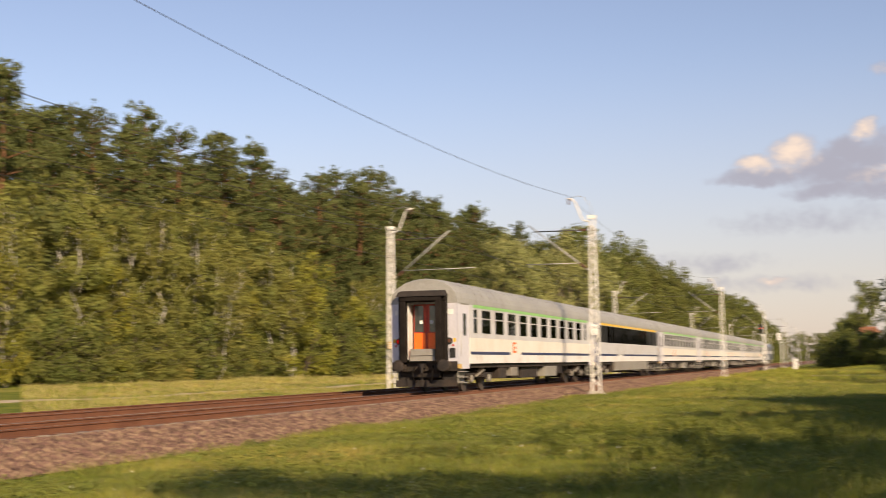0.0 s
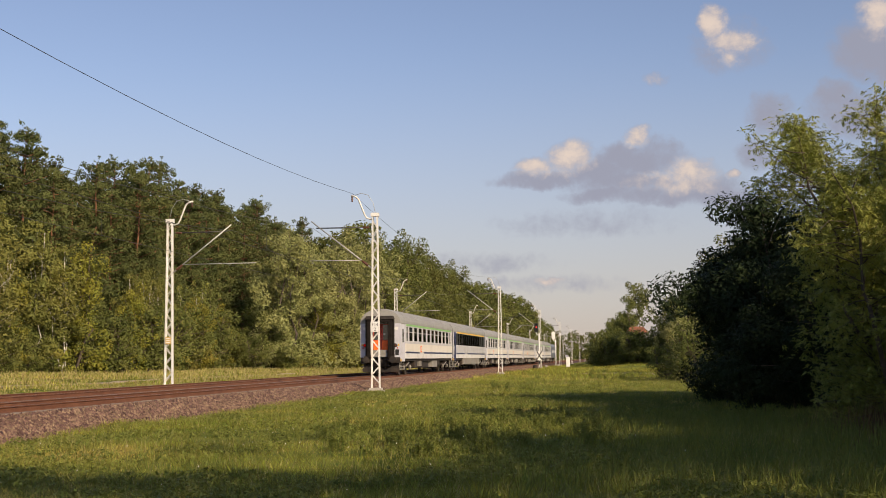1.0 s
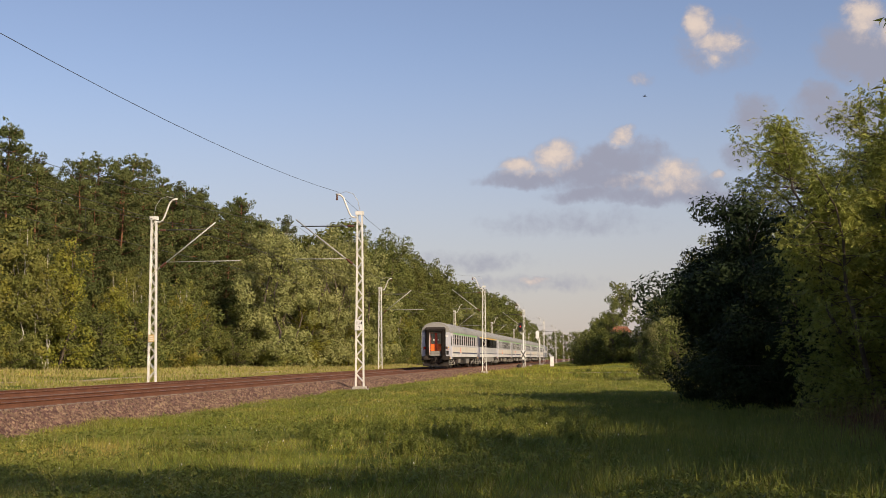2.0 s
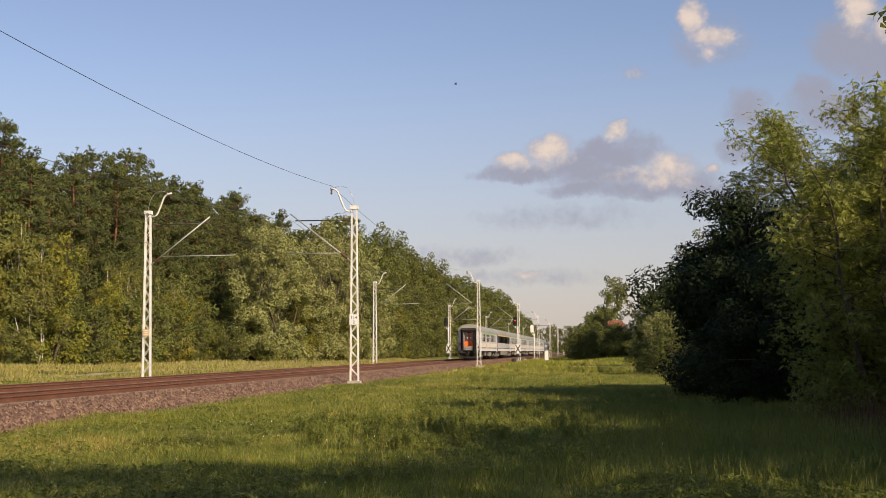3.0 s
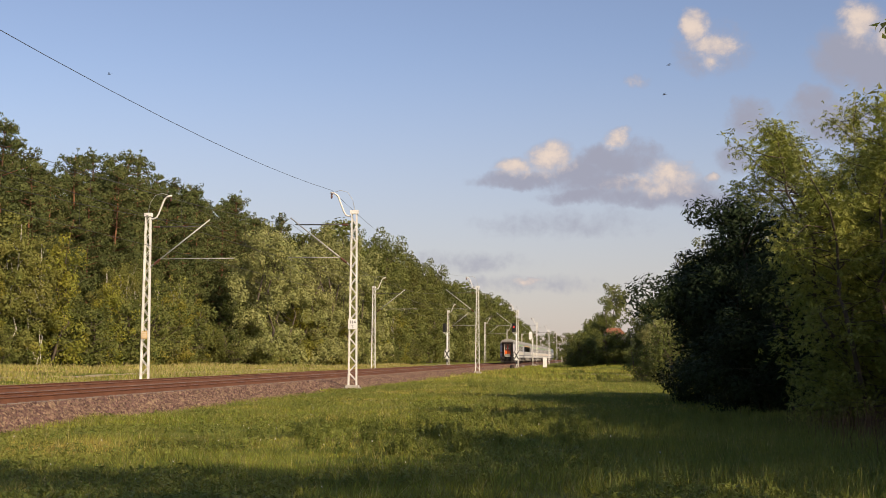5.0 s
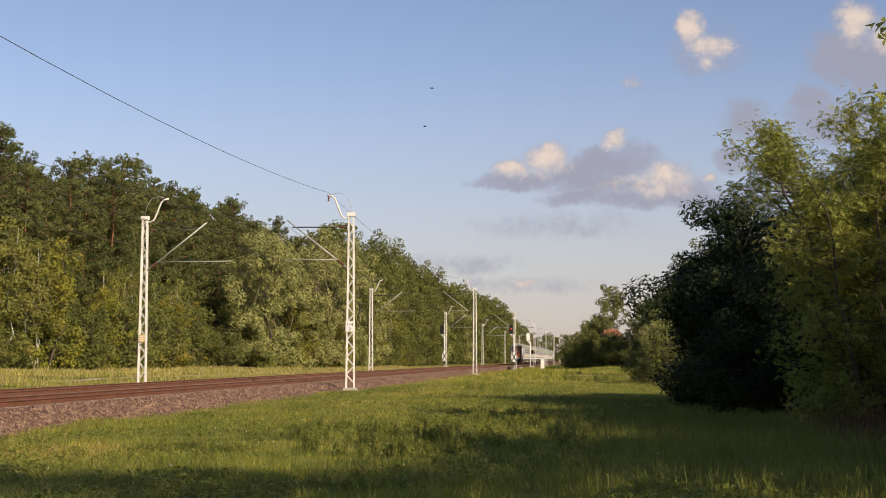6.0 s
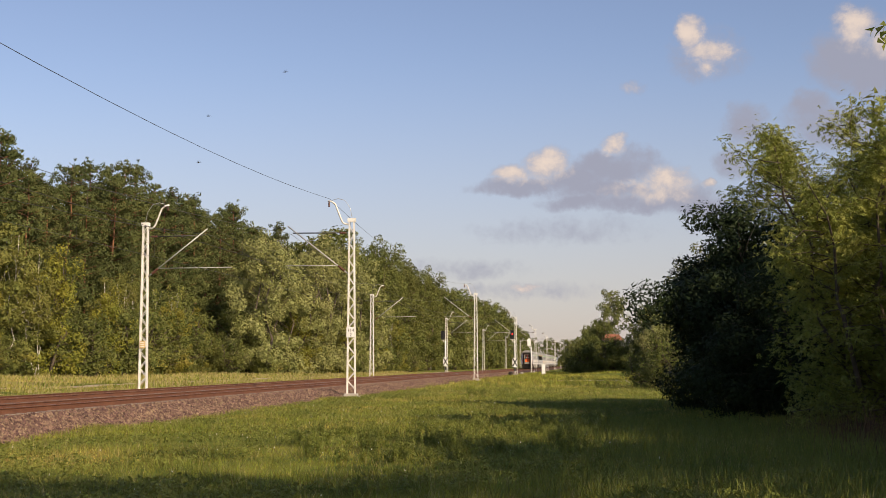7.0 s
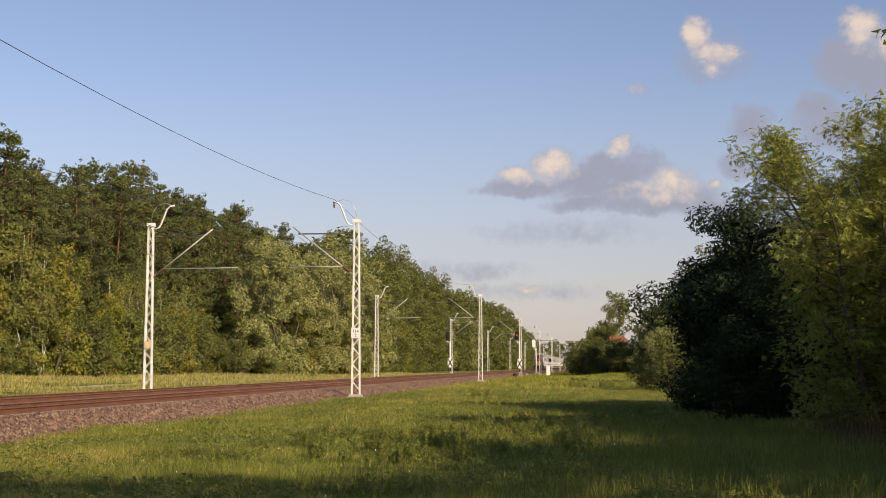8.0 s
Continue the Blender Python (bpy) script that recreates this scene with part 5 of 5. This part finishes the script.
def build_grass():
    """Blades of grass, thinning with distance."""
    rng = np.random.default_rng(8)

    def blades(k, xr, yr, power, h, lean, w):
        y = yr[0] + (yr[1] - yr[0]) * rng.random(k) ** power
        x = rng.uniform(xr[0], xr[1], k)
        keep = (x > -0.72 * y) & (x < 0.34 * y + 1) & ~((np.abs(x + 30.2 - (y - 60) * 0.015) < 0.75) & (y < 110)) & ~((np.abs(y - 119.5) < 2.4) & (x > -4.0) & (x < 3.2)) & ~((np.abs(x + 11.71) < 0.8) & (np.abs((y - 60.6 + 33.2) % 66.45 - 33.2) < 1.6))
        x, y = x[keep], y[keep]
        n = len(x)
        z = np.array([ground_z(a, c) for a, c in zip(x, y)])
        patch = np.array([noise.noise((a * 0.25, c * 0.22, 4.0)) + 0.5 * noise.noise((a * 0.9, c * 0.8, 2.0)) for a, c in zip(x, y)])
        hh = h * rng.uniform(0.4, 1.4, n) * np.clip(1 + 1.1 * patch, 0.25, 2.2)
        ang = rng.uniform(0, 6.28, n)
        ww = w * (0.6 + y / 40)
        side = np.stack([np.cos(ang), np.sin(ang), np.zeros(n)], 1) * ww[:, None]
        bend = np.stack([rng.normal(size=n), rng.normal(size=n), np.zeros(n)], 1) * lean * hh[:, None]
        p = np.stack([x, y, z - 0.02], 1)
        up = np.stack([np.zeros(n), np.zeros(n), hh], 1)
        tip = p + up + bend
        return np.stack([p - side * 1.3, p + side * 1.3, tip], 1).reshape(-1, 3)

    g = soup("grass", blades(430000, (-12.3, 12), (12, 85), 1.5, 0.085, 0.45, 0.0045), 3, "grass")
    tagged(new("grass", g), "short green meadow grass with yellowed patches", "grass", kind="stuff")
    s = soup("dry_grass", np.concatenate([blades(30000, (-12.3, 14), (11, 90), 1.5, 0.15, 0.35, 0.003)]), 3, "straw")
    tagged(new("dry_grass", s), "dry straw-coloured grass stalks in the meadow", "grass", kind="stuff")
    g = soup("far_grass", np.concatenate([blades(45000, (-12.2, 16), (80, 240), 1.3, 0.2, 0.35, 0.006)]), 3, "grass")
    tagged(new("far_grass", g), "sunlit yellow-green meadow grass further off", "grass", kind="stuff")
    # denser, taller tufts
    k = 2600
    cx, cy = rng.uniform(-11.6, 9, k), 12 + 70 * rng.random(k) ** 1.5
    per = 24
    ox, oy = rng.normal(0, 0.11, (k, per)), rng.normal(0, 0.11, (k, per))
    x, y = (cx[:, None] + ox).ravel(), (cy[:, None] + oy).ravel()
    z = np.repeat([ground_z(a, c) for a, c in zip(cx, cy)], per) - 0.02
    n = len(x)
    hh = np.repeat(rng.uniform(0.10, 0.26, k), per) * rng.uniform(0.5, 1.15, n)
    p = np.stack([x, y, z], 1)
    out = np.stack([ox.ravel(), oy.ravel(), np.zeros(n)], 1) * 1.1
    ang = rng.uniform(0, 6.28, n)
    side = np.stack([np.cos(ang), np.sin(ang), np.zeros(n)], 1) * (0.008 * (0.5 + y / 45))[:, None]
    q = np.stack([p - side, p + side, p + out + np.stack([np.zeros(n), np.zeros(n), hh], 1)], 1).reshape(-1, 3)
    tagged(new("grass_tufts", soup("grass_tufts", q, 3, "weed")), "dark green tufts of taller grass in the meadow", "grass", kind="stuff")
    # low herbs: rosettes of small leaves in patches
    k = 15000
    cx, cy = rng.uniform(-11.6, 9, k), 12 + 60 * rng.random(k) ** 1.7
    on = np.array([noise.noise((a * 0.35, c * 0.25, 9.0)) for a, c in zip(cx, cy)]) > -0.05
    cx, cy = cx[on], cy[on]
    cz = np.array([ground_z(a, c) for a, c in zip(cx, cy)]) + 0.06
    herb = leaves(rng, np.stack([cx, cy, cz], 1), rng.uniform(0.07, 0.17, len(cx)), 16 * len(cx), 0.030, 0.6, 0.5, 0.1)
    tagged(new("meadow_herbs", soup("meadow_herbs", herb, 3, "weed")), "low leafy herbs among the meadow grass", "herbs", kind="stuff")
    # long fresh blades beside the thicket
    k = 13000
    x, y = rng.normal(3.2, 2.4, k), 14 + 18 * rng.random(k) ** 1.3
    z = np.array([ground_z(a, c) for a, c in zip(x, y)]) - 0.02
    hh, ang = rng.uniform(0.12, 0.38, k), rng.uniform(0, 6.28, k)
    p = np.stack([x, y, z], 1)
    side = np.stack([np.cos(ang), np.sin(ang), np.zeros(k)], 1) * 0.009
    tip = p + np.stack([rng.normal(0, 0.09, k), rng.normal(0, 0.09, k), hh], 1)
    tagged(new("long_grass", soup("long_grass", np.stack([p - side, p + side, tip], 1).reshape(-1, 3), 3, "weed")), "long fresh green grass beside the thicket", "grass", kind="stuff")

    def scatter(name, k, spot, size, height, mat, label):
        """Thin stalks or flower heads round a spot: centre and spread in x and y."""
        x, y = rng.normal(spot[0], spot[2], k), np.abs(rng.normal(spot[1], spot[3], k) - 13) + 13
        z = np.array([ground_z(a, c) for a, c in zip(x, y)])
        lo = np.stack([x, y, z + height[0]], 1)
        hi = lo + np.stack([rng.normal(0, 0.2, k) * height[1], rng.normal(0, 0.2, k) * height[1], height[1] * rng.uniform(0.5, 1.2, k)], 1)
        ang = rng.uniform(0, 6.28, k)
        w = np.stack([np.cos(ang), np.sin(ang), np.zeros(k)], 1) * size
        tagged(new(name, soup(name, np.stack([lo - w, lo + w, hi], 1).reshape(-1, 3), 3, mat)), label, "plants", kind="stuff")

    scatter("dry_stalks", 2600, (6.0, 24.5, 0.9, 3.2), 0.007, (-0.02, 0.75), "stalk", "brown dead stalks under the thicket")
    scatter("flower_heads", 160, (-5.0, 30.0, 3.2, 12.0), 0.010, (0.10, 0.03), "petal", "small white flower heads in the meadow")
    f = soup("verge_grass", blades(60000, (-48, -23.2), (34, 200), 1.5, 0.17, 0.4, 0.010), 3, "grass")
    tagged(new("verge_grass", f), "tall uncut grass on the verge before the wood", "grass", kind="stuff")
    f = soup("verge_straw", blades(40000, (-46, -24), (34, 200), 1.5, 0.24, 0.35, 0.007), 3, "straw")
    tagged(new("verge_straw", f), "dry pale stalks on the verge before the wood", "grass", kind="stuff")


build_grass()


# ---------------------------------------------------------------- signals and small things by the line
def build_signal(lit, back, height, board):
    """A colour-light signal on a white post; its head hangs out towards -x."""
    sig = empty("railway_signal")
    part("base", Mesh().box(-0.25, 0.25, -0.25, 0.25, -0.3, 0.18, 0.03), "concrete", sig, "concrete base", bevel=0.02)
    part("post", Mesh().tube([(0, 0, 0.15), (0, 0, height - 0.1)], 0.085, 12), "white", sig, "white tubular post", True)
    part("bracket", Mesh().tube([(0, 0, height - 0.35), (-0.30, 0, height - 0.25), (-0.42, 0, height)], 0.06, 8).box(-0.62, -0.05, -0.2, 0.2, height - 0.04, height), "white", sig, "white bracket and platform")
    head = Mesh()
    hx, hz = -0.38, height + 0.72
    prof = [(0.33 * math.cos(a), 0.68 * math.sin(a)) for a in (k * math.pi / 10 for k in range(20))]
    prof = [(max(-0.30, min(0.30, x * 1.2)), max(-0.66, min(0.66, z * 1.15))) for x, z in prof]
    head.loft([[(hx + x, -0.06, hz + z) for x, z in prof], [(hx + x, 0.10, hz + z) for x, z in prof]])
    h = part("signal_head", head, "white" if back else "black", sig, "white back of the signal head" if back else "black oval signal head")
    if not back:
        for k, dz in enumerate((0.42, 0.08, -0.26)):
            part("hood", Mesh().lathe([(0.12, -0.05), (0.125, -0.26), (0.115, -0.26), (0.11, -0.05)], (hx, 0, hz + dz), "y", 16), "black", h, smooth=True)
            part("lens", Mesh().lathe([(0.10, -0.06), (0.08, -0.09)], (hx, 0, hz + dz), "y", 16), "red_glow" if lit and k == 1 else "glass", h, "glowing red lens" if lit and k == 1 else "dark lens")
    ladder = Mesh().tube([(-0.14, 0.16, 0.2), (-0.14, 0.16, height)], 0.014, 5).tube([(0.14, 0.16, 0.2), (0.14, 0.16, height)], 0.014, 5)
    lad = part("ladder", ladder, "steel", sig)
    for k in range(10):
        part("rung", Mesh().tube([(-0.14, 0.16, 0.5 + 0.4 * k), (0.14, 0.16, 0.5 + 0.4 * k)], 0.010, 5), "steel", lad)
    if board:
        p = part("marker_board", Mesh().box(-0.36, 0.36, -0.14, -0.115, 1.15, 2.45), "white", sig, "white board with a black diagonal cross")
        for s in (-1, 1):
            a, c = Vector((-s * 0.33, -0.145, 1.22)), Vector((s * 0.33, -0.145, 2.38))
            n = Vector((0, 1, 0)).cross((c - a).normalized()) * 0.075
            e = Vector((0, 0.006 + 0.003 * s, 0))
            part("cross_bar", Mesh().loft([[a - n - e, a + n - e, a + n + e, a - n + e], [c - n - e, c + n - e, c + n + e, c - n + e]]), "letter", p, "black cross bar")
        part("lower_band", Mesh().box(-0.09, 0.09, -0.1, 0.1, 0.55, 1.05), "letter", sig, "black painted band")
    return sig


def build_lineside():
    a = tagged(build_signal(True, False, 5.1, True), "white post signal with a black head showing red", "railway signal", "railway signals")
    a.matrix_basis = pose(-11.35, 186.0, 0.05)
    b = tagged(build_signal(False, False, 5.0, True), "dark signal on a white post before the wood", "railway signal", "railway signals")
    b.matrix_basis = pose(-21.95, 190.0, 0.2)
    c = tagged(build_signal(False, True, 4.7, False), "signal seen from behind on a white post", "railway signal", "railway signals")
    c.matrix_basis = pose(-11.0, 228.0, 0.05)
    box = empty("relay_cabinet", pose(-7.5, 193.0, 0.0))
    part("body", Mesh().box(-0.28, 0.28, -0.2, 0.2, 0.15, 1.5), "white", box, "white metal cabinet body", bevel=0.02)
    part("plinth", Mesh().box(-0.25, 0.25, -0.17, 0.17, -0.2, 0.15), "concrete", box)
    part("lid", Mesh().box(-0.32, 0.32, -0.24, 0.24, 1.5, 1.57, 0.02), "white", box)
    part("cabinet_door", Mesh().box(-0.25, 0.25, -0.212, -0.2, 0.22, 1.45), "white", box)
    tagged(box, "narrow white lineside relay cabinet in the grass", "cabinet")
    for x, y, s in ((-10.6, 190.5, 0.28), (-10.5, 226.0, 0.25), (-11.9, 184.5, 0.35)):
        k = Mesh().lathe([(0.6 * s, -0.1), (s, 0.1), (0.9 * s, s), (0.45 * s, 1.35 * s)], (0, 0, 0), sides=9)
        st = new("marker_stone", k.data("marker_stone", M["concrete" if s < 0.3 else "under"]))
        st.matrix_basis = pose(x, y, 0.02)
        tagged(st, "small lineside marker stone in the grass", "stone", "marker stones")
    # small yellow board on the first far mast, with bars for writing
    sign = empty("mast_sign", pose(MAST_FAR, FIRST + 0.5 - 0.16, 2.55))
    part("board", Mesh().box(-0.14, 0.14, -0.03, 0.0, -0.18, 0.18), "ochre", sign)
    for k in range(3):
        part("bar", Mesh().box(-0.11, 0.11, -0.036, -0.03, -0.12 + 0.1 * k, -0.08 + 0.1 * k), "white", sign)
    tagged(sign, "small faded ochre board fixed to a mast", "sign")
    # field house among the trees
    house = empty("house", pose(3.0, 206.0, ground_z(3.0, 206.0)))
    part("wall", Mesh().box(-1.5, 1.5, 0, 5, -0.3, 5.5), "plaster", house, "plain plaster walls")
    part("roof", Mesh().loft([[(-1.75, -0.4, 5.4), (1.75, -0.4, 5.4), (1.0, -0.1, 6.3), (-1.0, -0.1, 6.3)], [(-1.75, 5.4, 5.4), (1.75, 5.4, 5.4), (1.0, 5.1, 6.3), (-1.0, 5.1, 6.3)]]), "roof_tile", house, "orange tiled roof")
    part("window", Mesh().box(-0.6, 0.6, -0.03, 0.02, 1.2, 2.5), "glass", house)
    tagged(house, "small house with an orange roof behind bushes", "house")


build_lineside()


def strip(name, points, width, mat, label):
    """A worn path laid on the ground, with a ragged rim."""
    b = Mesh()
    rng = np.random.default_rng(len(points))
    secs = []
    for k in range(len(points) - 1):
        p, q = Vector(points[k]), Vector(points[k + 1])
        n = max(2, int((q - p).length / 0.8))
        secs += [p.lerp(q, i / n) for i in range(n)]
    rows = []
    for i, p in enumerate(secs[:-1]):
        d = (secs[i + 1] - p).normalized()
        s = Vector((-d.y, d.x))
        row = []
        for t in (-1, -0.5, 0, 0.5, 1):
            w = width * (0.75 + 0.5 * noise.noise((p.x * 0.7, p.y * 0.7, t * 3.0)))
            x, y = p.x + s.x * w * t, p.y + s.y * w * t
            row.append((x, y, ground_z(x, y) + (0.025 if abs(t) < 1 else -0.03)))
        rows.append(row)
    b.loft(rows, caps=False, closed=False)
    tagged(new(name, b.data(name, M[mat], True)), label, "path", kind="structure")


strip("sandy_path", [(-3.4, 121.0), (-0.5, 121.5), (2.0, 117.0), (3.2, 108.0), (6.5, 98.0)], 1.4, "sand", "pale sandy track across the meadow")
strip("verge_path", [(-30.5, 30.0), (-30.0, 60.0), (-29.5, 90.0), (-28.5, 140.0), (-26.5, 240.0)], 0.8, "sand", "worn sandy path along the far verge")


def build_weeds():
    """Nettles and tall weeds in the meadow, each plant a thing."""
    rng = np.random.default_rng(21)
    protos = []
    for k in range(4):
        b = Mesh()
        h = 0.55 + 0.1 * k
        leafs = []
        for s in range(9):
            a = rng.uniform(0, 6.28)
            foot, top = Vector((0.14 * math.cos(a), 0.14 * math.sin(a), -0.05)), Vector((0.3 * math.cos(a), 0.3 * math.sin(a), h * rng.uniform(0.7, 1.1)))
            b.tube([foot, foot.lerp(top, 0.5) + Vector((0, 0, 0.05)), top], 0.006, 4)
            for m in range(9):
                leafs.append(tuple(foot.lerp(top, 0.2 + 0.1 * m)))
        t = empty("weed_plant")
        part("stalk", b, "weed", t)
        part("foliage", soup("foliage", leaves(rng, leafs, [0.10] * len(leafs), 330, 0.055, 0.8, 0.45, 0.3), 3, "weed"), None, t)
        tagged(t, "leafy green nettle plant in the meadow", "weed", "meadow weeds")
        protos.append(t)
    spots = []
    for cx, cy, sx, sy, n in ((-2.6, 25.0, 1.8, 2.6, 70), (-2.6, 31.0, 2.0, 3.0, 40), (-5.0, 60.0, 0.9, 1.2, 9), (-1.0, 90.0, 1.6, 3.0, 14), (-3.5, 20.0, 0.8, 0.8, 8), (1.5, 36, 2, 6, 14), (3.4, 27, 1.0, 3.0, 14), (4.3, 36.0, 1.0, 4, 10), (-2.0, 128, 2.0, 3.0, 10)):
        spots += [(rng.normal(cx, sx), rng.normal(cy, sy)) for _ in range(n)]
    for i, (x, y) in enumerate(spots):
        s = float(rng.uniform(0.22, 0.48)) * (1.2 if y > 55 else 1.0)
        if x < -11.4:
            x = -11.2
        k = protos[i] if i < 4 else copy_thing(protos[i % 4], pose(0, 0, 0))
        k.matrix_basis = pose(x, y, ground_z(x, y), 0, 0, float(rng.uniform(0, 360))) @ Matrix.Diagonal((s, s, s, 1))


build_weeds()

BIRDS = []


def build_birds():
    body = Mesh().lathe([(0.004, -0.10), (0.022, -0.07), (0.032, -0.01), (0.026, 0.05), (0.016, 0.08), (0.004, 0.11)], (0, 0, 0), "y", 8)
    for s in (-1, 1):
        body.loft([[(s * 0.004, -0.07, 0.004), (s * 0.016, -0.07, 0), (s * 0.010, -0.07, -0.004)], [(s * 0.025, -0.17, 0.003), (s * 0.034, -0.17, 0), (s * 0.028, -0.17, -0.003)]])
    # pose at two moments: (time, place), straight flight
    for (t0, p0), (t1, p1) in (((6.5, (-6.21, 55, 16.41)), (7.0, (-13.53, 55, 14.58))), ((6.5, (-13.08, 60, 14.08)), (7.0, (-18.61, 60, 13.68))), ((6.5, (-13.03, 58, 11.66)), (7.0, (-18.43, 58, 11.06))), ((3.5, (-9.94, 55, 13.48)), (4.5, (-17.9, 55, 14.0)))):
        a, b = Vector(p0), Vector(p1)
        v = (b - a) / (t1 - t0)
        bird = empty("swallow")
        bird.scale = (0.7, 0.7, 0.7)
        part("body", body, "feather", bird, smooth=True)
        wings = []
        for s in (-1, 1):
            w = Mesh().loft([[(0, -0.03, 0.006), (0, 0.045, 0.008), (0, 0.045, -0.004), (0, -0.03, -0.002)], [(s * 0.08, -0.02, 0.004), (s * 0.08, 0.05, 0.006), (s * 0.08, 0.05, 0), (s * 0.08, -0.02, 0)], [(s * 0.2, -0.07, 0.002), (s * 0.2, -0.06, 0.003), (s * 0.2, -0.06, 0), (s * 0.2, -0.07, 0)]])
            wings.append((part("wing", w, "feather", bird), s))
        tagged(bird, "small dark swallow in flight", "bird", "birds")
        BIRDS.append((bird, wings, a, v, t0))


build_birds()


# ---------------------------------------------------------------- what moves
def motions():
    for thing, ahead in TRAIN:
        walk(thing, [(t, pose(NEAR, START + ahead + SPEED * t, RAIL)) for t in (0.0, 2.0, 4.0, 6.0, 8.0)])
    for bird, wings, a, v, t0 in BIRDS:
        turn = math.degrees(math.atan2(-v.x, v.y))
        walk(bird, [(t, Matrix.Translation(a + v * (t - t0)) @ pose(0, 0, 0, 0, 0, turn)) for t in (0.0, 2.0, 4.0, 6.0, 8.0)])
        for wing, s in wings:
            walk(wing, [(0.1 * k, pose(0.02 * s, 0, 0.01, 0, s * (28 if k % 2 else -24), 0)) for k in range(81)])


motions()
